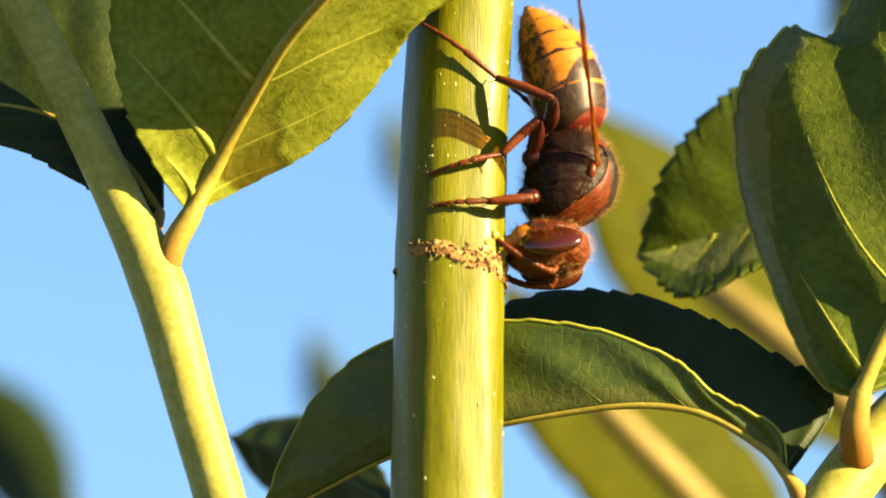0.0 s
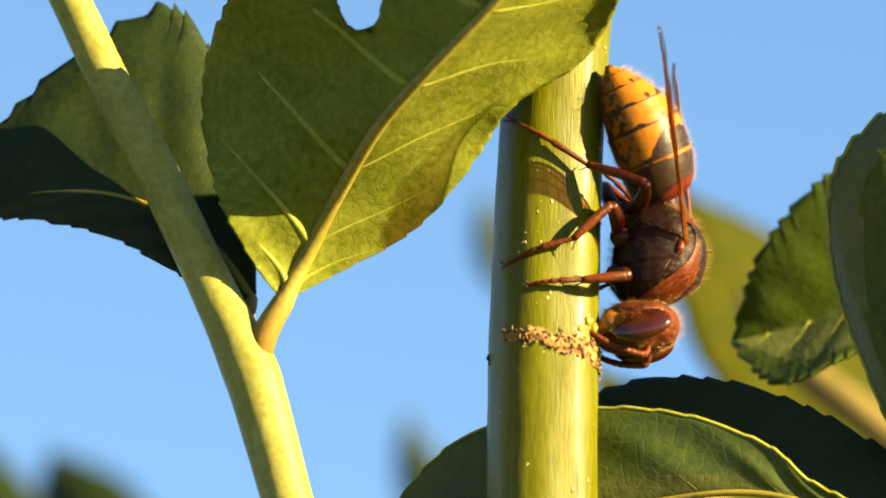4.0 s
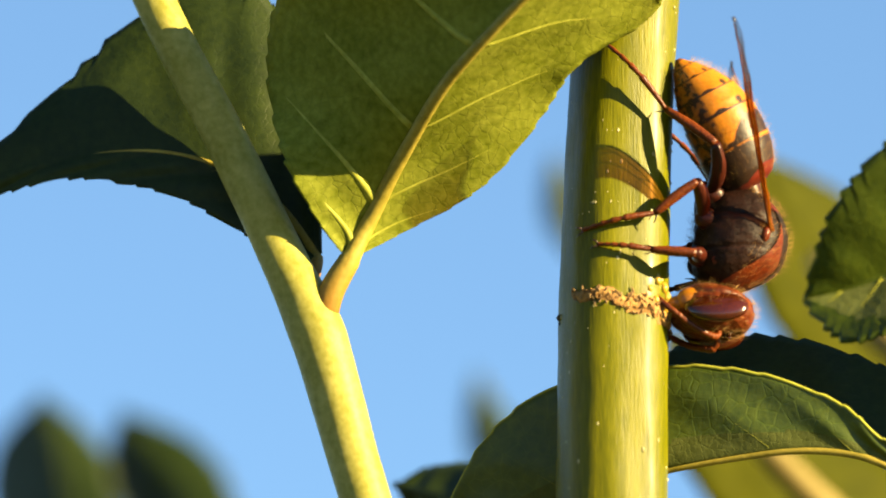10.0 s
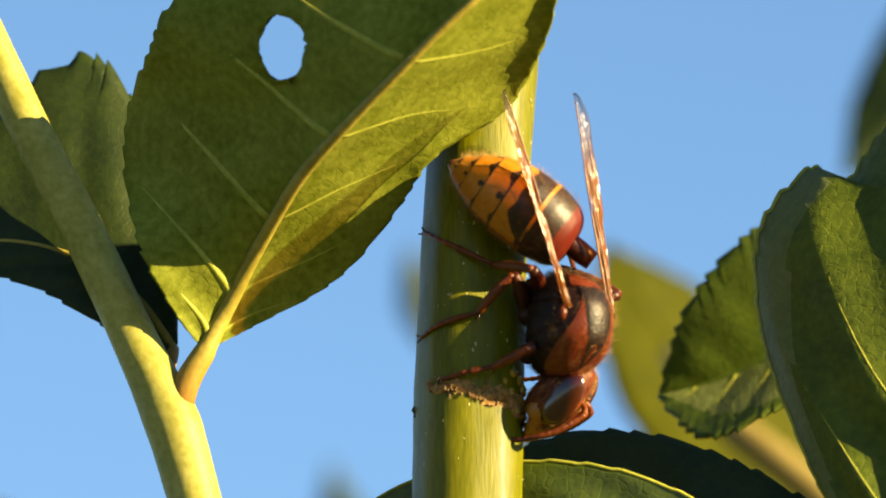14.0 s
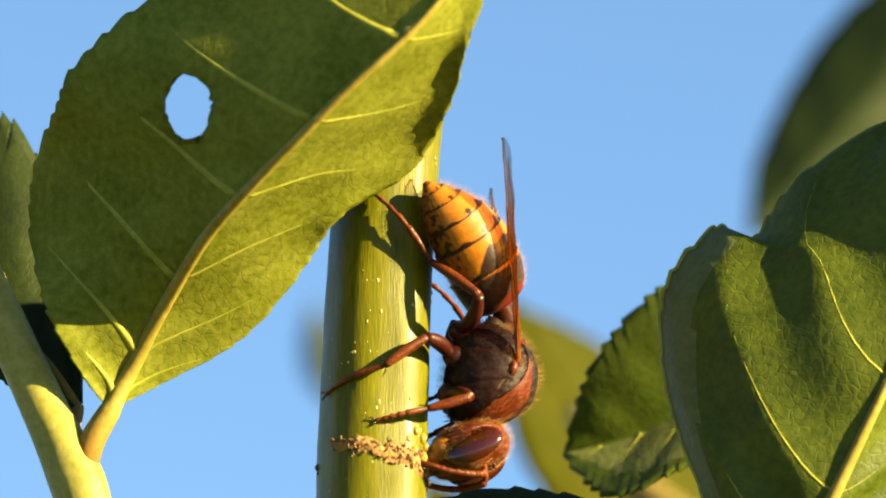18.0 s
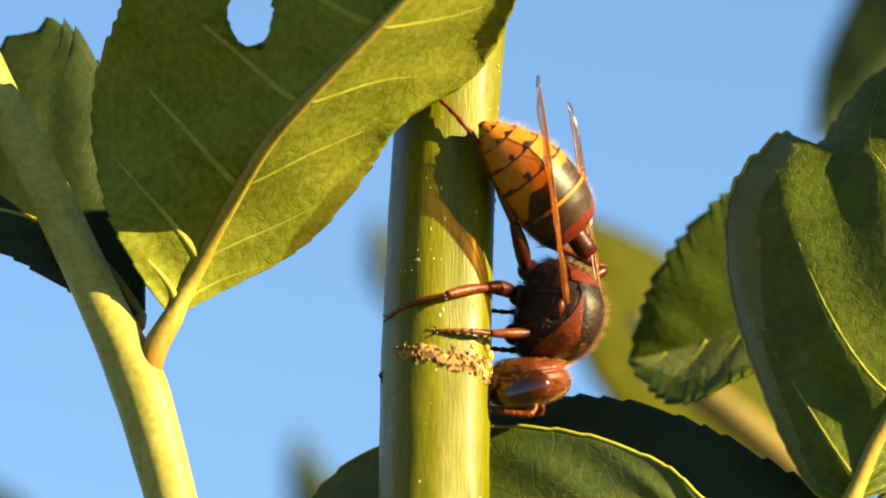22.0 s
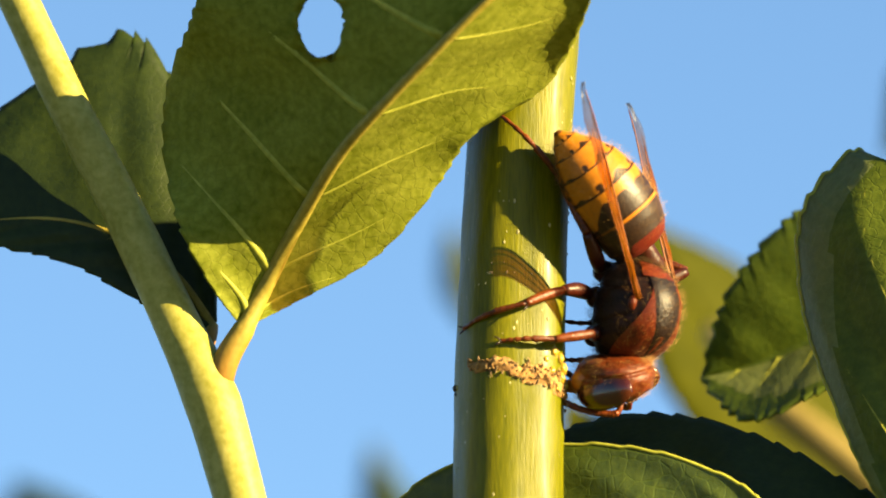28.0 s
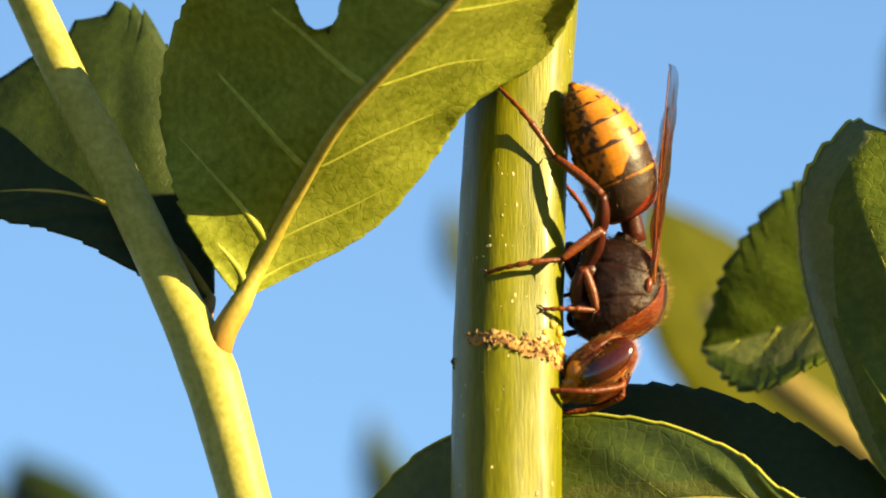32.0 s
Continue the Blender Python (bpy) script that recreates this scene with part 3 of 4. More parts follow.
# ---- shrubs further back, out of focus ----
FAR = [
    # label, midrib, left margin, right margin, depth, dark: shade-coloured leaf unless False
    ("sunlit yellow-green leaf further back", [(1112, 375), (1200, 520), (1330, 690), (1480, 860), (1600, 1000)],
     [(1110, 377), (1095, 520), (1180, 720), (1380, 900), (1598, 1002)], [(1114, 374), (1300, 470), (1480, 640), (1580, 820), (1602, 998)], 150, False),
    ("sunlit yellow-green leaf further back", [(960, 690), (1080, 860), (1200, 980), (1330, 1100), (1420, 1250)],
     [(958, 692), (985, 910), (1100, 1060), (1250, 1190), (1418, 1250)], [(962, 688), (1190, 790), (1330, 910), (1450, 1060), (1422, 1250)], 135, False),
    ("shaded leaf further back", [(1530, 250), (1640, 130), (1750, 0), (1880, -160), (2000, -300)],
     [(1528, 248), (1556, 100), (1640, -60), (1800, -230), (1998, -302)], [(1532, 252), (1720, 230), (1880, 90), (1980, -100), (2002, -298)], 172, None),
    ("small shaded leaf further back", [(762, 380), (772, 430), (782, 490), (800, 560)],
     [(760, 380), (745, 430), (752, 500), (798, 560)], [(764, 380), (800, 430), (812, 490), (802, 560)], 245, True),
    # added to draw the soft dark edge along the sunlit leaf
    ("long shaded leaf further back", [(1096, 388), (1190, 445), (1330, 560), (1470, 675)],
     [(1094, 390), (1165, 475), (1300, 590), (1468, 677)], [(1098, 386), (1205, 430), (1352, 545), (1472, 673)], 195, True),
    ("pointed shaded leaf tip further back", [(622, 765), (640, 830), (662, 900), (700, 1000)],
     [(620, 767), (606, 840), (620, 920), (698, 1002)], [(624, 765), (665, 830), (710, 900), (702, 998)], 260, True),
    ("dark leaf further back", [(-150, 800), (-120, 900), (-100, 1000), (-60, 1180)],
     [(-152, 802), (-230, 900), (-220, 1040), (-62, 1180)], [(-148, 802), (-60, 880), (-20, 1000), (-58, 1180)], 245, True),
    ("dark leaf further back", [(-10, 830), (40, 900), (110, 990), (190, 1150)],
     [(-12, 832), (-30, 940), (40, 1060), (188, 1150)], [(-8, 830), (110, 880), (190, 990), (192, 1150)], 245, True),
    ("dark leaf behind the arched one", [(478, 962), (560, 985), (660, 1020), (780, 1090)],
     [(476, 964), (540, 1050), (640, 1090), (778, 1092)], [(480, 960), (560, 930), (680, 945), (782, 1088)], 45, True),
]
far_pts, far_rad = shoot([(1225, 570, 135, 22), (1299, 667, 122, 34), (1500, 830, 118, 38), (1640, 1000, 122, 42), (1700, 1300, 130, 46)], 50)
far_pts, far_rad = to_ground(far_pts, far_rad, (0.0, 0.03))
far_shrub = thing("background_shrub", far_pts[-1], "blurred leafy shrub further back", "shrub")
part("branch", tube(far_pts, far_rad, 14), twig_mat, far_shrub)
p, r = shoot([(1090, 840, 120, 24), (1149, 916, 120, 30), (1299, 1069, 124, 34), (1420, 1220, 135, 36), (1500, 1400, 180, 38)], 24)
p, r = to_ground(p, r, (0.02, 0.03))
part("branch", tube(p, r, 12), twig_mat, far_shrub)
p, r = shoot([(-200, 1180, 195, 16), (200, 1210, 190, 20), (600, 1240, 185, 24), (1000, 1300, 182, 28), (1480, 1400, 180, 32)], 30)
part("branch", tube(p, r, 12), twig_mat, far_shrub)
for k, (label, mid, lo, hi, deep, dark) in enumerate(FAR):
    d = deep * 20
    fold, lie = (25 if dark is False else 90), (0.08 if dark is None else -1.1 if dark else 0.75)
    c = mid[1][0]
    # shaded leaves turn from the sun and take the darker, shade-coloured material too
    leaf(far_shrub, [(a, b, d + lie * (a - c)) for a, b in mid], [(a, b, d + lie * (a - c) + fold * math.sin(math.pi * i / (len(lo) - 1))) for i, (a, b) in enumerate(lo)],
         [(a, b, d + lie * (a - c) + fold * math.sin(math.pi * i / (len(hi) - 1))) for i, (a, b) in enumerate(hi)],
         [leaf_shaded, leaf_shaded] if dark is not False else [leaf_far, leaf_far], rows=48, cols=6, teeth=(9, 12), quilt=5, veins=5, rib=6, vein_size=0, seed=31 + k, label=label, soft=True)

# ---- a shoot in front that sways in and out of view ----
SWAY = ((0.0, -5.0), (14.0, -5.5), (29.5, -5.0), (29.85, -0.4), (30.05, -0.1), (30.3, -0.07), (30.6, -0.12), (30.8, -0.6), (31.1, -5.0), (32.0, -5.0))
p, r = shoot([(250, 1062, -100, 30), (200, 1200, -100, 32), (190, 1400, -100, 34)], 24)
p, r = to_ground(p, r, (0.0, 0.0))
SWAY_FOOT = tuple(p[-1])
swaying_shoot = thing("leafy_twig", p[-1], "swaying green shrub twig with a sunlit leaf", "twig")
part("bark", tube(p, r, 12), young_bark, swaying_shoot)
leaf(swaying_shoot, mid=[(250, 1064, -2000), (360, 1032, -2000), (500, 1007, -2000), (660, 992, -2000), (830, 1012, -2000)],
     left=[(250, 1066, -2000), (380, 1132, -1960), (520, 1122, -1950), (680, 1082, -1960), (830, 1014, -2000)],
     right=[(250, 1062, -2000), (330, 972, -2040), (480, 937, -2050), (660, 940, -2040), (832, 1010, -2000)],
     mats=[leaf_far, leaf_far], rows=48, cols=6, teeth=(10, 12), quilt=5, veins=5, rib=8, vein_size=0, seed=61, label="sunlit green leaf", soft=True)


# ---- hornet: drawn in millimetres, x ahead, y to its left, z towards its back ----
MM = Matrix.Diagonal((0.001, 0.001, 0.001, 1))


def loft(rings, sides=32, span=(0, 360), close=True):
    """Rings (x, z, half width, height above, depth below) round the x axis; span: the part of the turn, 90 is the back."""
    verts, faces = [], []
    whole = span[1] - span[0] >= 360
    count = sides if whole else sides + 1
    for x, z, w, up, low in rings:
        for j in range(count):
            a = radians(span[0] + (span[1] - span[0]) * j / sides)
            s = math.sin(a)
            verts.append((x, w * math.cos(a), z + s * (up if s > 0 else low)))
    for k in range(len(rings) - 1):
        for j in range(sides):
            a, b = k * count + j, k * count + (j + 1) % count
            faces.append((a, b, b + count, a + count))
    if whole and close:
        faces.append(tuple(range(sides - 1, -1, -1)))
        faces.append(tuple(range((len(rings) - 1) * count, len(rings) * count)))
    return skin(verts, faces)


def grown(rings, count):
    return [tuple(r) for r in spline(rings, count)]


def swell(rings, by):
    return [(x, z, w + by, up + by, low + by) for x, z, w, up, low in rings]


def arched(bm):
    """The abdomen's gentle arch from waist to tail."""
    for v in bm.verts:
        if v.co.x > 0:
            v.co.z += 0.017 * v.co.x * (12.8 - v.co.x)
            v.co.x *= 1.03
    return bm


def limb(name, bm, material, parent, label=""):
    bm.transform(MM)
    return part(name, bm, material, parent, label, own=True)


def ball(place, size, turn=(0, 0, 0), detail=3):
    bm = bmesh.new()
    bmesh.ops.create_icosphere(bm, subdivisions=detail, radius=1)
    bm.transform(pose(*place, *turn) @ Matrix.Diagonal((*size, 1)))
    return bm


def hairs(rings, number, long, seed, span=(0, 360), lean=-0.4):
    """Many thin hairs standing out of a lofted body."""
    r = random.Random(seed)
    verts, faces = [], []
    for k in range(number):
        f = r.uniform(0.05, 0.95) * (len(rings) - 1)
        i = int(f)
        q = np.array(rings[i]) * (1 - f + i) + np.array(rings[i + 1]) * (f - i)
        a = radians(r.uniform(*span))
        s = math.sin(a)
        p = np.array((q[0], q[2] * math.cos(a), q[1] + s * (q[3] if s > 0 else q[4])))
        n = np.array((lean + r.uniform(-0.4, 0.4), math.cos(a) + r.uniform(-0.3, 0.3), s + r.uniform(-0.3, 0.3)))
        n /= np.linalg.norm(n)
        side = np.cross(n, (0.3, 0.5, 0.8))
        side /= np.linalg.norm(side)
        other = np.cross(n, side)
        w = 0.011
        b = len(verts)
        tip = p + n * long * r.uniform(0.5, 1.0)
        verts += [tuple(p + side * w), tuple(p - side * w * 0.5 + other * w * 0.87), tuple(p - side * w * 0.5 - other * w * 0.87), tuple(tip)]
        faces += [(b, b + 1, b + 3), (b + 1, b + 2, b + 3), (b + 2, b, b + 3)]
    return skin(verts, faces)


hornet = thing("hornet", at(1060, 520, 0), "brown, red and yellow hornet clinging head down to the stem", "hornet")

THORAX = grown([(-4.75, -0.5, 0.6, 0.6, 0.6), (-4.6, -0.45, 1.3, 1.2, 1.2), (-4.1, -0.3, 2.3, 2.3, 2.4), (-3.2, -0.1, 3.1, 3.2, 3.4), (-1.6, 0.1, 3.7, 4.0, 3.9), (0.2, 0.1, 3.95, 4.2, 3.9),
                (1.8, 0, 3.8, 4.0, 3.6), (3.1, -0.25, 3.2, 3.2, 3.1), (4.1, -0.5, 2.2, 2.1, 2.1), (4.7, -0.6, 1.0, 1.0, 1.0)], 36)
THORAX = [(x, z, w * 0.89, up, low) for x, z, w, up, low in THORAX]
thorax_bm = loft(grown(THORAX, 90), 72)
for q in thorax_bm.verts:
    c = q.co.copy()
    seam = math.exp(-((c.x - 1.2 + 0.25 * c.z) / 0.16) ** 2) + math.exp(-((c.x + 1.9) / 0.18) ** 2)
    groove = (0.22 * seam if c.z < 2.2 else 0.0) + 0.16 * noise.noise(c * 0.9) + 0.09 * noise.noise(c * 2.6)
    q.co -= Vector((0, c.y, c.z)).normalized() * groove
thorax = limb("thorax", thorax_bm, black_shell, hornet, "black-brown hairy thorax")
verts, faces = [], []
for i, ring in enumerate(swell(THORAX[14:35], 0.17)):
    f = i / 20
    low = 62 - 66 * min(1, f / 0.96) ** 1.3
    for j in range(41):
        a = radians(low + (180 - 2 * low) * j / 40)
        x, z, w, up, down = ring
        x += 0.45 * noise.noise((math.cos(a) * 2.5, math.sin(a) * 2.5, 1.0)) * (1 - f)
        s = math.sin(a)
        verts.append((x, w * math.cos(a), z + s * (up if s > 0 else down)))
for i in range(20):
    for j in range(40):
        q = i * 41 + j
        faces.append((q, q + 1, q + 42, q + 41))
limb("pronotum", skin(verts, faces), red_shell, thorax, "red-brown collar plate")
verts, faces = [], []
for i, ring in enumerate(swell(THORAX[12:32], 0.24)):
    f = i / 19
    wide = 27 * (1 - f) ** 0.8 + 4
    for j in range(17):
        a = radians(90 + wide * (j / 8 - 1))
        x, z, w, up, low = ring
        h = -0.07 * abs(j / 8 - 1) ** 6
        verts.append((x, (w + h) * math.cos(a), z + (up + h) * math.sin(a)))
for i in range(19):
    for j in range(16):
        q = i * 17 + j
        faces.append((q, q + 1, q + 18, q + 17))
limb("scutum", skin(verts, faces), back_mat, thorax, "dark shining wedge on the back")
limb("scutellum", loft(swell(THORAX[5:13], 0.22), 24, (48, 132)), red_shell, thorax, "red-brown rear back plate")
for s in (-1, 1):
    limb("tegula", ball((-0.5, 2.8 * s, 2.5), (0.75, 0.42, 0.4)), red_shell, thorax)
    limb("side_plate", ball((2.3, 2.35 * s, -0.9), (1.1, 0.6, 1.2)), red_shell, thorax)
limb("hair", hairs(THORAX, 700, 1.25, 5, (20, 160)), fuzz_mat, thorax)
limb("hair", hairs(THORAX, 4200, 1.15, 4), dark_fuzz, thorax)
limb("petiole", tube([(-4.2, 0, -0.4), (-4.7, 0, -0.3), (-5.4, 0, -0.1)], [1.2, 0.8, 0.7], 18), black_shell, thorax)
limb("neck", tube([(4.0, 0, -0.5), (5.0, 0, -0.6), (6.0, 0, -0.6)], 0.9, 14), black_shell, thorax)

# head: origin at its middle, the face ahead, the mouth below
HEAD = grown([(-1.75, 0.2, 1.2, 1.3, 1.3), (-1.5, 0.1, 2.2, 2.3, 2.3), (-0.9, 0.05, 2.9, 2.9, 3.1), (0, 0, 3.15, 3.15, 3.5), (0.9, -0.1, 2.95, 2.9, 3.5),
              (1.6, -0.3, 2.3, 2.2, 3.0), (2.05, -0.5, 1.4, 1.3, 2.2), (2.25, -0.7, 0.4, 0.4, 0.8)], 26)
HEAD = [(x * 1.12, z, w, up, low) for x, z, w, up, low in HEAD]
MM = Matrix.Diagonal((0.00098, 0.00104, 0.00110, 1))
head_bm = loft(grown(HEAD, 52), 64)
for q in head_bm.verts:
    c = q.co.copy()
    dent = 0.30 * math.exp(-((c.y / 0.5) ** 2 + ((c.z - 0.6) / 1.6) ** 2)) * (c.x > 0.8) + 0.22 * math.exp(-((c.x + 0.55 + 0.12 * c.z) / 0.16) ** 2)
    q.co -= c.normalized() * (dent + 0.10 * noise.noise(c * 1.1) + 0.07 * noise.noise(c * 3.1))
head = limb("head", head_bm, head_shell, hornet, "orange-brown hairy head")
limb("clypeus", ball((1.15, 0, -2.1), (1.1, 1.8, 1.8), (0, 14, 0)), amber_shell, head, "orange-yellow face shield")
limb("hair", hairs(HEAD, 1500, 0.9, 8, lean=-0.2), fuzz_mat, head)
for s in (-1, 1):
    limb("eye", ball((0.70, 2.62 * s, 0.1), (1.75, 0.85, 2.6), (s * -12, -10, s * 22), 4), eye_mat, head, "glossy dark brown compound eye")
    limb("cheek", ball((0.25, 1.5 * s, -1.75), (1.35, 1.1, 1.5), (s * 20, -6, 0)), amber_shell, head, "orange cheek")
    jaw = tube([(0.4, 1.25 * s, -2.1), (0.75, 1.4 * s, -3.0), (0.95, 1.1 * s, -3.8), (1.0, 0.3 * s, -4.5)], [0.8, 0.74, 0.55, 0.18], 14)
    limb("mandible", jaw, amber_shell, head, "orange mandible")
    limb("mandible_tip", ball((1.0, 0.35 * s, -4.4), (0.3, 0.4, 0.3), (s * -30, 0, 0), 2), claw_mat, head)
    pts = spline([(1.8, 0.7 * s, 0.6), (2.5, 0.95 * s, 0.75), (3.0, 1.3 * s, 0.5), (3.05, 1.6 * s, -0.2), (2.75, 2.3 * s, -1.7), (2.1, 2.7 * s, -3.2),
                  (1.2, 2.6 * s, -4.6), (0.1, 2.2 * s, -5.8)], 58)
    rad = [0.25 if k < 15 else (0.37 - 0.0022 * k) * (1.06 if k % 3 else 0.9) for k in range(58)]
    rad[0], rad[-1] = 0.26, 0.08
    limb("antenna", tube(pts, rad, 10), leg_mat, head, "orange-brown elbowed antenna")
for y, z in ((-0.35, 1.55), (0.35, 1.55), (0, 1.2)):
    limb("ocellus", ball((2.15 - 0.45 * (z - 1.2), y, z), (0.16, 0.16, 0.16), detail=2), eye_mat, head)

MM = Matrix.Diagonal((0.001, 0.001, 0.001, 1))

# abdomen: origin at the waist, x towards the tail
def girth(x):
    xs = (0, 0.15, 0.5, 1.3, 2.6, 4.8, 6.2, 7.6, 9.1, 10.5, 11.7, 12.5, 12.9)
    rs = (0.9, 1.8, 2.55, 3.05, 3.35, 3.5, 3.4, 3.2, 2.75, 2.0, 1.15, 0.45, 0.1)
    return float(np.interp(x, xs, rs))


CORE = [(x, 0, girth(x) * 0.96, girth(x) * 0.92, girth(x) * 0.92) for x in np.linspace(0, 12.7, 30)]
abdomen = limb("abdomen", arched(loft(CORE, 28)), black_shell, hornet)
limb("waist", tube([(-2.2, 0, -0.3), (-1.2, 0, -0.2), (0.0, 0, 0), (0.5, 0, 0)], [0.9, 1.0, 1.0, 1.1], 14), dark_leg, abdomen)
CUTS = (0.0, 3.7, 6.9, 9.0, 10.8, 12.0, 12.9)
for k in range(6):
    a, b = CUTS[k], CUTS[k + 1]
    rows, sides = 26, 144
    verts, marks, faces = [], [], []
    for i in range(rows + 1):
        f = i / rows
        x = a - (0.25 if k else 0) + (b + 0.12 - a) * f
        r = girth(min(x, 12.85)) + 0.05 + 0.13 * f ** 3 * (k < 5)
        for j in range(sides):
            g = math.tau * j / sides
            verts.append((x, r * math.cos(g), r * 0.96 * math.sin(g)))
            back = math.degrees(math.atan2(math.cos(g), math.sin(g)))
            wob = 0.05 * noise.noise((math.cos(g) * 2.2, math.sin(g) * 2.2, k * 3.0))
            side = min(1.0, max(0.0, (abs(back) - 50) / 35))
            turn = abs(back)
            if k == 0:
                m = 0.2 if f < (0.36 + wob) * (1 - 0.6 * side) else (0.5 if f < 0.91 + 0.05 * side + wob * 0.3 else 1.0)
            elif k == 1:
                edge = (0.74 - 0.16 * math.exp(-(back / 13) ** 2) + 0.05 * math.cos(radians(back) * 6)) * (1 - side) + 0.22 * side
                m = 0.5 if f < edge + wob else 1.0
            else:
                edge = 0.10 + 0.30 * math.exp(-(back / 12) ** 2) + wob * 0.5
                m = 0.5 if f < edge else 1.0
                if ((turn - 40) / 7) ** 2 + ((f - edge - 0.16) / 0.12) ** 2 < 1 or (abs(turn - 40) < 3 and f < edge + 0.16):
                    m = 0.5
                if k == 5 and f > 0.75:
                    m = 0.66
            if k and 60 < turn < 96:
                # arcs along the sides, where one plate overlaps the next
                arc = 0.09 + 0.13 * math.sin(radians((turn - 60) * 180 / 44)) ** 2 + wob * 0.5
                if f < arc:
                    m = 0.5
            if k and turn > 95:
                speck = noise.noise((f * 5 + k * 7, math.cos(g) * 7, math.sin(g) * 7))
                m = 0.5 if turn < 97 or f < 0.14 or speck > 0.18 else 0.78
            if f > 0.965 and k < 5:
                m = 0.58
            marks.append(m)
    for i in range(rows):
        for j in range(sides):
            q, w = i * sides + j, i * sides + (j + 1) % sides
            faces.append((q, w, w + sides, q + sides))
    ring = limb("abdomen_ring", arched(skin(verts, faces)), band_mat, abdomen, ("red and dark brown first ring", "dark brown ring with a yellow rim", "", "", "", "")[k] or "yellow ring with dark spots")
    layer = ring.data.attributes.new("mark", "FLOAT", "POINT")
    grid = np.array(marks).reshape(rows + 1, sides)
    soft = grid.copy()
    soft[1:-1] = (grid[:-2] + 2 * grid[1:-1] + grid[2:]) / 4
    grid = (np.roll(soft, 1, 1) + 2 * soft + np.roll(soft, -1, 1)) / 4
    layer.data.foreach_set("value", grid.ravel().astype(np.float32))
limb("hair", arched(hairs(CORE, 2600, 1.1, 12, lean=0.5)), fuzz_mat, abdomen)


def wing(s):
    """A folded wing: x towards its tip, the front margin outward."""
    n = 60
    verts, faces = [], []
    for i in range(n + 1):
        f = i / n
        x = 20.2 * f
        lead = 0.35 + 0.25 * math.sin(math.pi * f)
        wide = 0.40 + 1.55 * math.sin(math.pi * min(1, f * 0.62 + 0.03)) ** 1.2
        if f > 0.86:
            wide *= math.sqrt(max(0.0, 1 - ((f - 0.86) / 0.14) ** 2)) * 0.93 + 0.07
        for j in range(17):
            h = j / 16
            y = s * (lead - wide * h)
            z = 0.35 * math.sin(math.pi * h) * (1 - f) + 0.10 * math.sin(h * 19 + f * 3) + 0.22 * noise.noise((f * 9, h * 2.5, s * 5.0)) + 0.05 * noise.noise((f * 40, h * 5, s * 2.0))
            verts.append((x, y, z))
    w = 17
    for i in range(n):
        for j in range(16):
            a = i * w + j
            faces.append((a, a + 1, a + w + 1, a + w))
    def spot(f, h):
        i, j = min(n, int(f * n)), h * 16
        j0 = min(15, int(j))
        p, q = np.array(verts[i * w + j0]), np.array(verts[i * w + j0 + 1])
        return p + (q - p) * (j - j0)
    bm = skin(verts, faces)
    blade = limb("wing", bm, wing_mat, hornet, "folded amber wing with brown veins")
    for size, line in ((0.10, ((0, 0), (0.3, 0.0), (0.6, 0.0), (0.85, 0.0), (0.97, 0.1))), (0.055, ((0, 0.3), (0.3, 0.25), (0.55, 0.16), (0.72, 0.05))),
                       (0.05, ((0.02, 0.6), (0.25, 0.55), (0.5, 0.5), (0.8, 0.55))), (0.04, ((0.45, 0.2), (0.5, 0.5), (0.48, 0.85))),
                       (0.04, ((0.66, 0.1), (0.7, 0.35), (0.66, 0.55))), (0.04, ((0.05, 0.95), (0.3, 0.9), (0.55, 0.86)))):
        pts = spline([spot(f, h) + (0, 0, 0.03) for f, h in line], 20)
        limb("wing_vein", tube(pts, [size * (1 - 0.5 * k / 19) for k in range(20)], 7), wing_vein, blade)
    return blade


wings = {s: wing(s) for s in (-1, 1)}

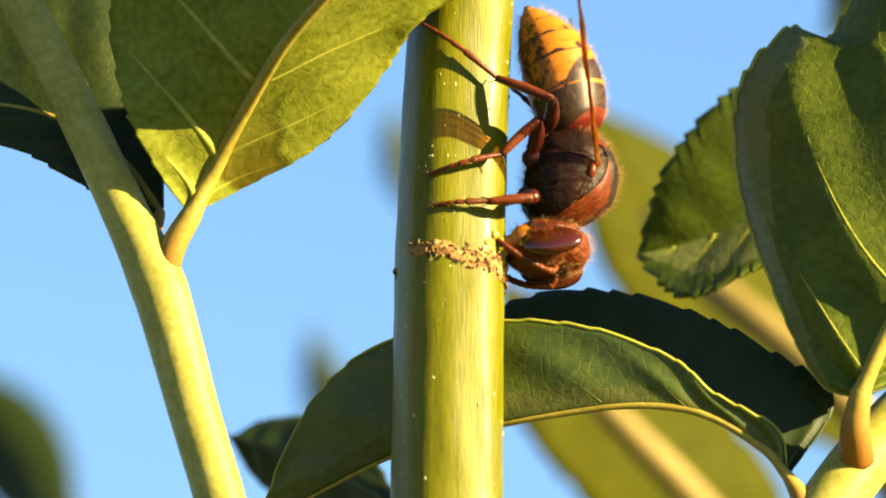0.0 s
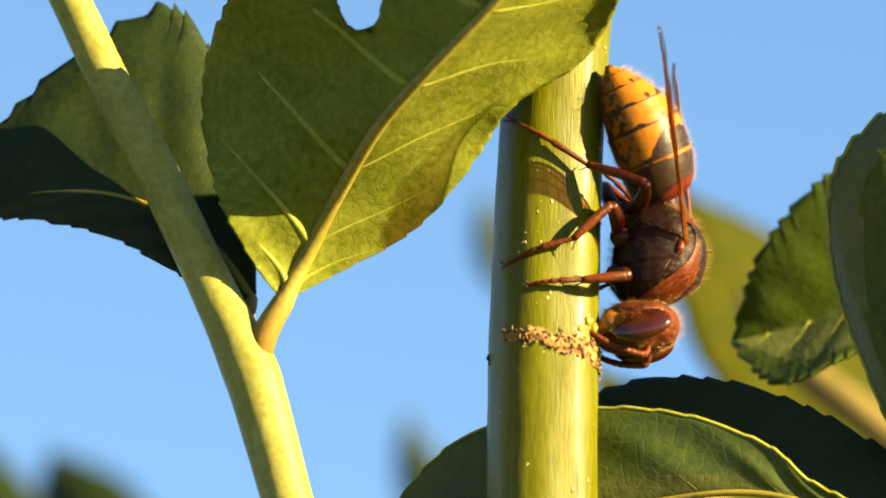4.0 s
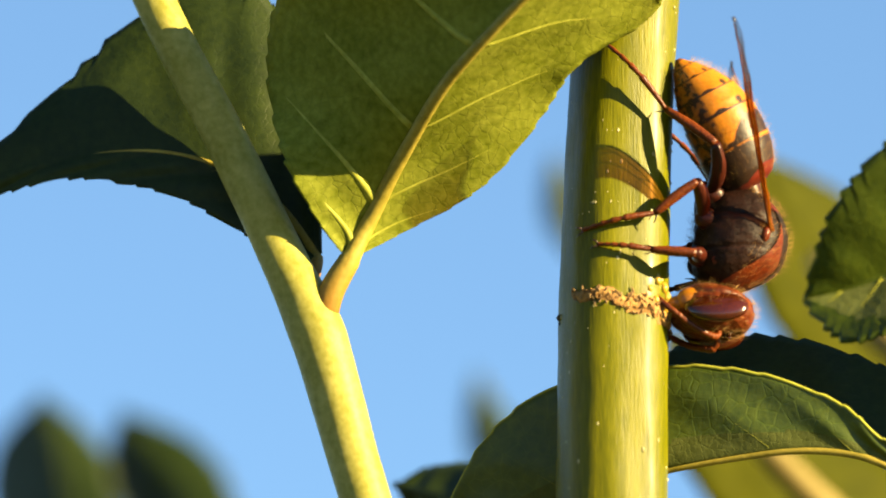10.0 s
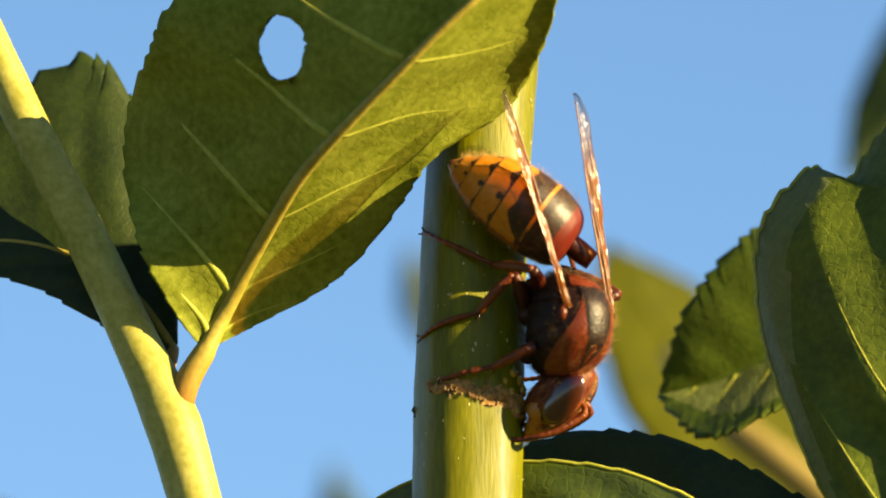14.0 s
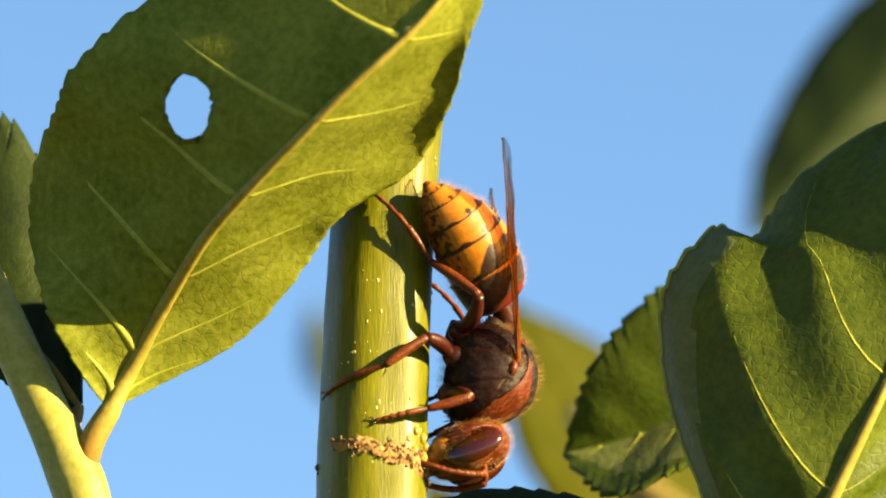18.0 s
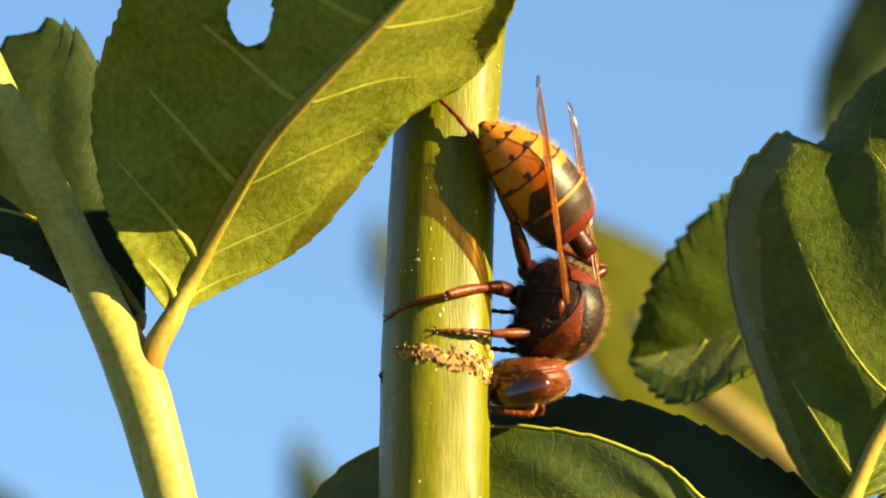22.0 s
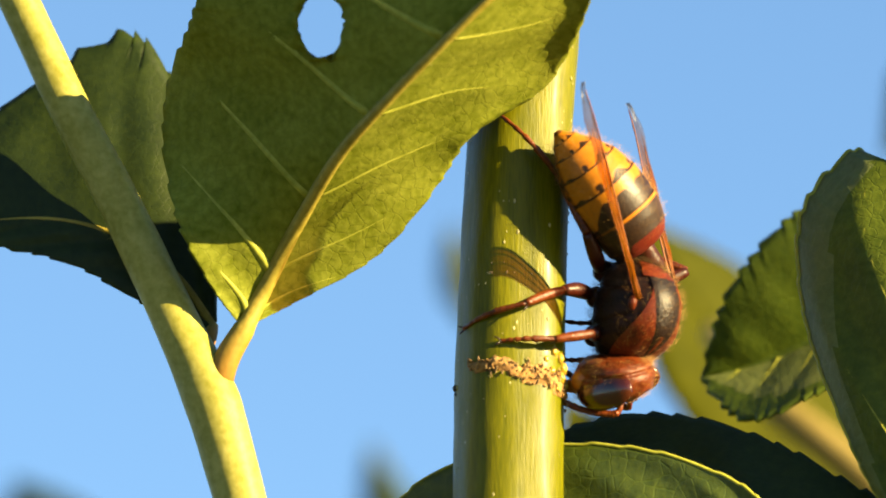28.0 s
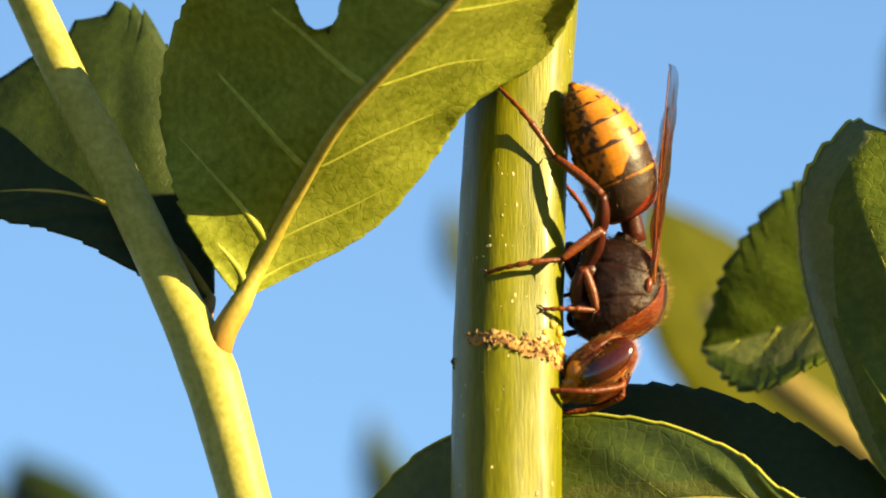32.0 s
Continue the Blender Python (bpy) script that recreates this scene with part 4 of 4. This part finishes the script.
# legs: each piece runs along x from its joint
LEGS = {"fore": ((2.4, 1.7, -3.2), 3.6, 3.9, 4.8), "mid": ((-1.0, 2.0, -3.3), 4.2, 4.6, 6.6), "hind": ((-3.4, 1.7, -3.2), 5.4, 5.6, 8.5)}
legs = {}
for kind_of_leg, (hip, femur_long, tibia_long, foot_long) in LEGS.items():
    for s in (-1, 1):
        f = np.linspace(0, 1, 14)
        femur = limb("femur", tube([(femur_long * x, 0, (0.7 if kind_of_leg == "hind" else 0.3) * math.sin(math.pi * x)) for x in f], 0.40 + 0.30 * np.sin(math.pi * np.clip(f * 0.9 + 0.05, 0, 1)), 14), dark_leg, hornet)
        tibia = limb("tibia", tube([(tibia_long * x, 0, 0.12 * math.sin(math.pi * x)) for x in f], 0.29 + 0.17 * np.sin(math.pi * np.clip(f * 0.8 + 0.15, 0, 1)), 14), leg_mat, hornet)
        for y in (-1, 1):
            limb("spur", tube([(tibia_long - 0.1, 0.2 * y, 0), (tibia_long + 0.35, 0.35 * y, -0.3), (tibia_long + 0.75, 0.4 * y, -0.55)], [0.09, 0.06, 0.02], 6), claw_mat, tibia)
        x = np.linspace(0, 1, 36)
        cut = [0, 0.42, 0.60, 0.74, 0.86, 1.0]
        thick = []
        for q in x:
            k = max(i for i in range(5) if cut[i] <= q)
            h = (q - cut[k]) / (cut[k + 1] - cut[k])
            thick.append((0.28 - 0.022 * k) * (0.72 + 0.42 * h) * (0.8 if h > 0.96 else 1))
        tarsus = limb("tarsus", tube([(foot_long * q, 0, (0.10 if kind_of_leg == "fore" else 0.15) * foot_long * math.sin(math.pi * q)) for q in x], thick, 10), leg_mat, hornet)
        for y in (-1, 1):
            limb("claw", tube([(foot_long - 0.1, 0.05 * y, 0), (foot_long + 0.35, 0.32 * y, 0.12), (foot_long + 0.6, 0.42 * y, -0.18)], [0.10, 0.08, 0.02], 6), claw_mat, tarsus)
        limb("coxa", ball((hip[0], hip[1] * s, hip[2] + 0.4), (1.0, 0.85, 1.1)), dark_leg, thorax)
        legs[kind_of_leg, s] = (Vector((hip[0], hip[1] * s, hip[2])), femur_long, tibia_long, foot_long, femur, tibia, tarsus)


# ---- what moves ----
def turned(x_way, z_way, place):
    """A pose with x along x_way and z near z_way."""
    x = Vector(x_way).normalized()
    y = Vector(z_way).cross(x).normalized()
    z = x.cross(y)
    return Matrix.Translation(place) @ Matrix((x, y, z)).transposed().to_4x4()


def stem_side(v):
    k = min(range(len(STEM)), key=lambda i: abs(STEM[i][0].z - at(865, v).z))
    return STEM[k]


def stem_foot(u, v):
    """Where a foot at (u, v) touches the main stem's near side, and the way out of it there."""
    c, r = stem_side(v)
    x = max(-0.96, min(0.96, (at(u, v).x - c.x) / r))
    a = math.asin(x)
    n = Vector((math.sin(a), -math.cos(a), 0))
    return c + n * (r * squarish(a) + 0.0002), n


# how far the side stems lean from their places, in grid units: seconds, left stem, right stem
LEAN = (
    (0.0, 8, 4, -5, -2), (1.0, 6, 6, -12, -7), (2.0, 6, 5, 1, -1), (3.0, 3, 2, -3, -5), (4.0, 6, 3, -4, -0), (4.5, 5, 3, -7, -4),
    (6.5, 1, 3, -5, 1), (7.0, 2, 4, -3, 0), (8.0, 1, 0, -8, -2), (9.0, 0, 1, -8, -4), (10.0, -2, 1, -1, -2), (11.0, 6, 0, 2, -1),
    (12.0, -2, 0, -3, 0), (13.0, -2, -3, -2, -1), (14.0, -1, 0, -1, 2), (14.5, -2, 2, -3, 2), (16.5, 1, 1, 4, 3), (17.0, 2, 2, 3, 4),
    (18.0, 2, 4, 2, 2), (19.0, 2, 1, 3, 6), (20.0, 0, -0, 4, 5), (21.0, -1, 1, 3, 1), (22.0, -0, 2, 4, 2), (23.0, -1, 1, 4, 2),
    (24.0, -2, 1, 4, -0), (25.0, -1, 1, -0, 1), (25.5, -2, 1, 0, 1), (27.5, -5, -4, 0, 3), (28.0, -4, -2, 2, 11), (29.0, -9, -6, -0, 3),
    (30.0, -7, -5, 6, 7), (31.0, -7, -5, 9, 7), (32.0, -5, -4, 5, 6),
)
BODY = Matrix(((0, 0, 1), (0, 1, 0), (-1, 0, 0))).to_4x4()
gait = []


def stance(t, body, turn, head_at, nod, face, tail, right_wing, left_wing, hind, mid, fore):
    """One stance of the hornet: its middle on the grid, degrees turned towards the viewer, and where head, tail, wing tips and near feet are."""
    phi = radians(turn)

    def before(spot, reach):
        """How far in front of the stem's axis a point at that distance from it lies, in millimetres."""
        away = 1000 * (at(*spot).x - stem_side(spot[1])[0].x)
        reach += 1.0 * min(1.0, max(0.0, (turn - 38) / 14))
        return max(2.7 * min(1.0, max(0.0, (turn - 25) / 25)) - 2.0 + 0.8 * min(1.0, max(0.0, (turn - 25) / 25)), math.sqrt(max(0.0, reach * reach - away * away)))

    here = at(body[0], body[1], -before(body, 9.3))
    lean = 0.55 * math.atan2(body[0] - head_at[0], head_at[1] - body[1]) + 0.05
    m = Matrix.Translation(here) @ Matrix.Rotation(-phi, 4, "Z") @ Matrix.Rotation(lean, 4, "Y") @ BODY
    back = m.inverted()
    rows = {hornet: m}
    # head
    goal = at(head_at[0], head_at[1], -before(head_at, 7.6))
    joint = m @ Vector((0.0040, 0, -0.0005))
    reach = goal - joint
    goal = joint + reach.normalized() * min(max(reach.length, 0.0018), 0.0026)
    rows[head] = back @ Matrix.Translation(goal) @ Matrix.Rotation(-phi * 0.5, 4, "Z") @ Matrix.Rotation(radians(nod), 4, "Y") @ Matrix.Rotation(radians(-face), 4, "X") @ BODY
    # abdomen
    root = -0.0050
    waist = m @ Vector((root, 0, 0.0002))
    level = at(*tail, -1000 * -waist.y)
    over = min(max((level - waist).length - 0.0131, -0.0012), 0.0023)
    waist = m @ Vector((root - over, 0, 0.0002))
    beside = 1000 * (at(*tail).x - stem_side(tail[1])[0].x)
    near = 5.4 + 1.2 * min(1.0, max(0.0, 5.2 - beside))
    deep = before(tail, near) / 1000
    tip = at(tail[0], tail[1], -1000 * deep)
    ray = (at(*tail) - EYE).normalized()
    ahead = ray.dot(waist - EYE)
    short = 0.0133 ** 2 - (waist - EYE).length_squared + ahead * ahead
    if short > 0 and (EYE + ray * (ahead + math.sqrt(short))).y > tip.y:
        # the tail points away from the viewer as far as the stem lets it
        behind = beside > 5.3 or (beside > 4.5 and short > 0.0060 ** 2)
        deep = -(EYE + ray * (ahead + min(math.sqrt(short), 0.0100 if behind else 0.0065))).y
        if not behind:
            deep = max(deep, before(tail, near) / 1000)
        tip = at(tail[0], tail[1], -1000 * deep)
    rows[abdomen] = back @ turned(tip - waist, m.to_3x3() @ Vector((0, 0, 1)), waist)
    # wings: each lies over the abdomen, clear of its rings
    axis = (tip - waist).normalized()
    for s, goal in ((-1, right_wing), (1, left_wing)):
        hinge = m @ Vector((-0.0008, 0.0027 * s, 0.0029))
        best = None
        for k in range(-22, 23):
            # of all the depths the tip may lie at, the one nearest to its place that keeps the wing off the rings
            lift = 0.5 * k
            d = at(goal[0], goal[1], 1000 * hinge.y + lift) - hinge
            room = 9.0
            for f in (0.3, 0.4, 0.5, 0.6, 0.7, 0.8, 0.9):
                q = hinge + d.normalized() * 0.0202 * f - waist
                x = q.dot(axis)
                if 0 < x < 0.0130:
                    room = min(room, 1000 * (q - axis * x).length - girth(970 * x) - 0.5)
            cost = abs(1000 * d.length - 20.2) + 4 * max(0.0, 0.35 - room) + 0.12 * abs(lift - (-2.0 if s < 0 else 2.0))
            if best is None or cost < best[0]:
                best = (cost, d)
        d = best[1]
        rows[wings[s]] = back @ turned(d, m.to_3x3() @ Vector((0, 0.5 if s < 0 else 0.25, 1)), hinge)
    # legs
    feet = {"hind": hind, "mid": mid, "fore": fore}
    for (which, s), (hip, fl, tl, tar, femur, tibia, tarsus) in legs.items():
        if s < 0:
            foot, n = stem_foot(*feet[which])
        else:
            spot = {"hind": 300, "mid": 540, "fore": 600}[which]
            foot, n = on_stem(spot, 150 - 0.6 * turn, 0.0002)
        start = m @ (hip * 0.001)
        fl, tl, tar = fl / 1000, tl / 1000, tar / 1000
        toward = start - foot
        c, r = stem_side(540)
        away = Vector((start.x - c.x, start.y - c.y, 0)).normalized()
        rise = {"hind": Vector((0.30, 0, -0.30)), "mid": Vector((0.2, 0, 0.12)), "fore": Vector((0.1, 0, -0.12))}[which]
        ankle = foot + (toward.normalized() + (n + away).normalized() * (0.22 if which == "hind" else 0.40) + rise).normalized() * min(tar * 0.97, toward.length * 0.8)
        c, r = min(STEM, key=lambda q: abs(q[0].z - ankle.z))
        for turn_round in range(6):
            # the ankle stays clear of the stem, one foot's length from the claws
            flat = Vector((ankle.x - c.x, ankle.y - c.y, 0))
            if flat.length < r + 0.0012:
                ankle += flat.normalized() * (r + 0.0012 - flat.length)
            ankle = foot + (ankle - foot).normalized() * tar
            gap = ankle - start
            if gap.length > (fl + tl) * 0.985:
                ankle = start + gap.normalized() * (fl + tl) * 0.985
        d = ankle - start
        far = min(d.length, (fl + tl) * 0.985)
        far = max(far, abs(fl - tl) + 0.0006)
        ankle = start + d.normalized() * far
        a = math.acos(max(-1, min(1, (fl * fl + far * far - tl * tl) / (2 * fl * far))))
        pole = m.to_3x3() @ Vector({"hind": (-0.5, s * 1.7, 1.3), "mid": (-1.2, s * 0.7, 0.5), "fore": (0.0, s * 0.7, 1.1)}[which])
        axis = d.normalized()
        up = (pole - axis * pole.dot(axis)).normalized()
        knee = start + axis * (fl * math.cos(a)) + up * (fl * math.sin(a))
        rows[femur] = back @ turned(knee - start, up, start)
        rows[tibia] = back @ turned(ankle - knee, up, knee)
        rows[tarsus] = back @ turned(foot - ankle, n + flat.normalized(), ankle)
    gait.append((t, rows))


def motions():
    """The hornet gnaws, shifts its weight and swings its tail; every row is one stance. A shoot sways in and out again."""
    x, y, z = SWAY_FOOT
    walk(swaying_shoot, [(t, pose(x, y, z, 0, tilt, 0)) for t, tilt in SWAY])
    for stem, k in ((left_stem, 1), (right_stem, 3)):
        x, y, z = stem.location
        walk(stem, [(row[0], pose(x + row[k] / 20000, y, z - row[k + 1] / 20000)) for row in LEAN])
    stance(0.0, (1073, 505), 8, (1045, 627), 10, 15, (1000, 197), (1090, 175), (1078, 225), (820, 252), (832, 512), (840, 569))
    stance(0.5, (1068, 497), 22, (1006, 609), 10, 10, (988, 227), (1065, 138), (1105, 266), (819, 249), (810, 524), (839, 567))
    stance(1.0, (1072, 532), 20, (1024, 663), 18, 10, (983, 248), (1087, 167), (1112, 242), (815, 246), (786, 536), (835, 564))
    stance(1.5, (1077, 499), 12, (1029, 633), 5, 10, (982, 235), (1112, 162), (1108, 273), (818, 247), (791, 532), (837, 566))
    stance(2.0, (1071, 506), 0, (1045, 635), -3, 5, (988, 192), (1087, 122), (1062, 207), (818, 245), (793, 525), (836, 565))
    stance(2.5, (1055, 501), 20, (1016, 631), 0, 5, (983, 236), (1063, 148), (1120, 246), (815, 246), (794, 524), (836, 565))
    stance(3.0, (1072, 548), 42, (1036, 674), 4, -30, (991, 253), (1056, 138), (1124, 188), (815, 247), (798, 522), (838, 565))
    stance(3.5, (1062, 470), 25, (1036, 615), 0, -20, (987, 243), (1084, 110), (1185, 154), (813, 252), (801, 524), (841, 566))
    stance(4.0, (1064, 491), 8, (1038, 614), 4, 5, (984, 159), (1072, 86), (1097, 151), (809, 256), (801, 524), (841, 566))
    stance(4.5, (1066, 448), 25, (1020, 583), 0, 35, (982, 221), (1115, 141), (1122, 219), (816, 245), (802, 524), (839, 565))
    stance(6.5, (1089, 471), 28, (982, 595), 0, 45, (993, 316), (1155, 243), (1165, 355), (848, 203), (811, 523), (837, 563))
    stance(7.0, (1070, 478), 35, (1000, 585), 0, 45, (979, 272), (1112, 165), (1157, 337), (855, 193), (812, 523), (835, 563))
    stance(7.5, (1053, 457), 35, (1011, 603), -5, 15, (1003, 281), (1075, 143), (1140, 263), (856, 191), (813, 523), (836, 563))
    stance(8.0, (1078, 499), 20, (1046, 632), -2, 5, (978, 225), (1054, 102), (1093, 173), (854, 192), (812, 525), (834, 565))
    stance(8.5, (1032, 511), 50, (1022, 647), -5, -5, (977, 249), (1004, 89), (1111, 165), (852, 196), (812, 530), (836, 567))
    stance(9.0, (1064, 501), 10, (1040, 630), -10, 5, (983, 180), (1082, 105), (1087, 175), (851, 198), (813, 533), (838, 568))
    stance(9.5, (1064, 504), 5, (1041, 651), 8, 10, (995, 233), (1092, 164), (1099, 255), (850, 198), (813, 533), (838, 566))
    stance(10.0, (1083, 535), 0, (1044, 665), 14, 10, (984, 219), (1083, 151), (1075, 221), (850, 199), (815, 534), (840, 564))
    stance(10.5, (1075, 495), 10, (1032, 611), -10, 20, (993, 252), (1062, 163), (1073, 226), (854, 194), (814, 512), (884, 562))
    stance(11.0, (1096, 495), 20, (1062, 617), -2, 0, (1018, 187), (1086, 91), (1134, 151), (860, 192), (815, 492), (930, 562))
    stance(11.5, (1076, 408), 55, (1057, 525), -20, 20, (1007, 183), (999, 30), (1197, 224), (853, 194), (785, 524), (894, 564))
    stance(12.0, (1064, 486), 55, (1030, 609), -14, 10, (970, 173), (1012, 63), (1177, 144), (852, 197), (761, 557), (864, 567))
    stance(12.5, (1052, 469), 50, (1039, 611), -25, -5, (972, 177), (1000, 96), (1113, 128), (851, 200), (772, 555), (847, 603))
    stance(13.0, (1029, 507), 50, (1033, 644), -35, -10, (898, 186), (939, 127), (1070, 89), (846, 201), (779, 551), (826, 636))
    stance(13.5, (1036, 500), 48, (1020, 637), -25, -10, (878, 205), (950, 189), (1064, 112), (805, 280), (782, 553), (825, 638))
    stance(14.0, (1039, 520), 48, (1031, 653), -35, -20, (818, 221), (938, 139), (1053, 91), (761, 357), (781, 552), (821, 637))
    stance(14.5, (1029, 511), 42, (1019, 650), -20, -15, (891, 205), (992, 104), (1097, 113), (779, 330), (779, 553), (828, 633))
    stance(16.5, (1075, 565), 46, (1043, 685), -5, -20, (982, 166), (1015, 119), (1091, 133), (861, 218), (781, 557), (863, 615))
    stance(17.0, (1081, 519), 42, (1045, 640), -10, 0, (887, 185), (1033, 112), (1109, 88), (881, 192), (781, 558), (871, 612))
    stance(17.5, (1074, 508), 12, (1042, 641), -5, 0, (929, 169), (1094, 96), (1097, 170), (871, 193), (782, 554), (871, 609))
    stance(18.0, (1068, 508), 5, (1041, 634), -10, 5, (956, 160), (1097, 96), (1074, 178), (861, 198), (784, 552), (871, 610))
    stance(18.5, (1080, 490), 8, (1043, 632), -3, 15, (991, 179), (1101, 123), (1095, 200), (859, 197), (782, 554), (872, 608))
    stance(19.0, (1070, 544), 5, (1032, 671), 9, 10, (980, 206), (1114, 144), (1094, 212), (857, 199), (780, 559), (872, 609))
    stance(19.5, (1064, 506), 18, (1029, 654), 5, 5, (996, 241), (1069, 148), (1124, 257), (857, 198), (779, 559), (865, 610))
    stance(20.0, (1086, 565), 42, (1048, 677), 13, -30, (980, 255), (1036, 143), (1113, 199), (857, 196), (779, 558), (859, 610))
    stance(20.5, (1063, 510), 38, (1035, 642), 5, -20, (968, 228), (1004, 119), (1101, 159), (854, 199), (778, 572), (862, 611))
    stance(21.0, (1084, 540), 30, (1047, 661), 0, -25, (920, 207), (1014, 131), (1084, 146), (854, 200), (779, 585), (867, 610))
    stance(21.5, (1061, 524), 38, (1020, 658), 0, -25, (938, 234), (1018, 134), (1099, 174), (858, 196), (780, 582), (869, 610))
    stance(22.0, (1079, 561), 38, (1029, 678), 4, -15, (933, 208), (1045, 140), (1102, 187), (859, 194), (779, 578), (869, 612))
    stance(22.5, (1060, 516), 42, (1005, 638), 12, -25, (988, 238), (1034, 142), (1122, 218), (856, 200), (776, 580), (858, 610))
    stance(23.0, (1054, 548), 55, (1022, 661), 3, -40, (970, 243), (991, 138), (1101, 178), (855, 206), (772, 581), (847, 606))
    stance(23.5, (1050, 508), 55, (1011, 626), 3, -35, (977, 184), (989, 103), (1086, 144), (855, 205), (793, 565), (850, 609))
    stance(24.0, (1031, 509), 58, (1002, 630), -10, -40, (984, 165), (939, 126), (1075, 120), (854, 203), (813, 548), (851, 611))
    stance(24.5, (1035, 507), 58, (1005, 626), -8, -40, (972, 161), (922, 131), (1079, 119), (845, 199), (772, 589), (847, 619))
    stance(25.0, (1061, 510), 45, (1040, 638), -10, -30, (929, 184), (969, 107), (1054, 122), (846, 197), (776, 570), (849, 612))
    stance(25.5, (1064, 502), 45, (1023, 641), 0, -30, (941, 222), (957, 152), (1067, 142), (845, 198), (777, 570), (849, 611))
    stance(27.5, (1086, 523), 28, (1040, 637), 5, -15, (981, 226), (1054, 137), (1110, 178), (845, 204), (783, 570), (849, 609))
    stance(28.0, (1086, 535), 45, (1054, 648), 10, -25, (949, 215), (994, 128), (1069, 128), (845, 206), (785, 570), (850, 608))
    stance(28.5, (1029, 554), 50, (1002, 675), 0, -35, (987, 240), (1008, 147), (1129, 179), (843, 200), (784, 565), (848, 608))
    stance(29.0, (1079, 541), 45, (1032, 653), 10, -30, (945, 207), (1042, 131), (1118, 157), (843, 198), (785, 563), (848, 611))
    stance(29.5, (1096, 518), 15, (1024, 638), 10, 25, (986, 225), (1118, 148), (1108, 217), (846, 202), (786, 565), (875, 586))
    stance(30.0, (1096, 525), 12, (1029, 616), 14, 30, (986, 213), (1146, 159), (1136, 229), (847, 207), (785, 567), (900, 562))
    stance(30.5, (1094, 538), 10, (1061, 663), 5, 25, (971, 201), (1059, 144), (1123, 254), (845, 200), (803, 548), (935, 588))
    stance(31.0, (1112, 477), -5, (1115, 593), -6, 20, (990, 185), (1027, 75), (1039, 155), (842, 194), (820, 529), (970, 614))
    stance(31.5, (1083, 495), 15, (1057, 617), -2, 5, (993, 173), (1038, 73), (1106, 178), (845, 200), (827, 530), (949, 606))
    stance(32.0, (1057, 548), -5, (1030, 681), -27, 5, (979, 178), (1155, 143), (1148, 219), (847, 202), (832, 528), (927, 596))
    for ob in gait[0][1]:
        walk(ob, [(t, rows[ob]) for t, rows in gait])


motions()
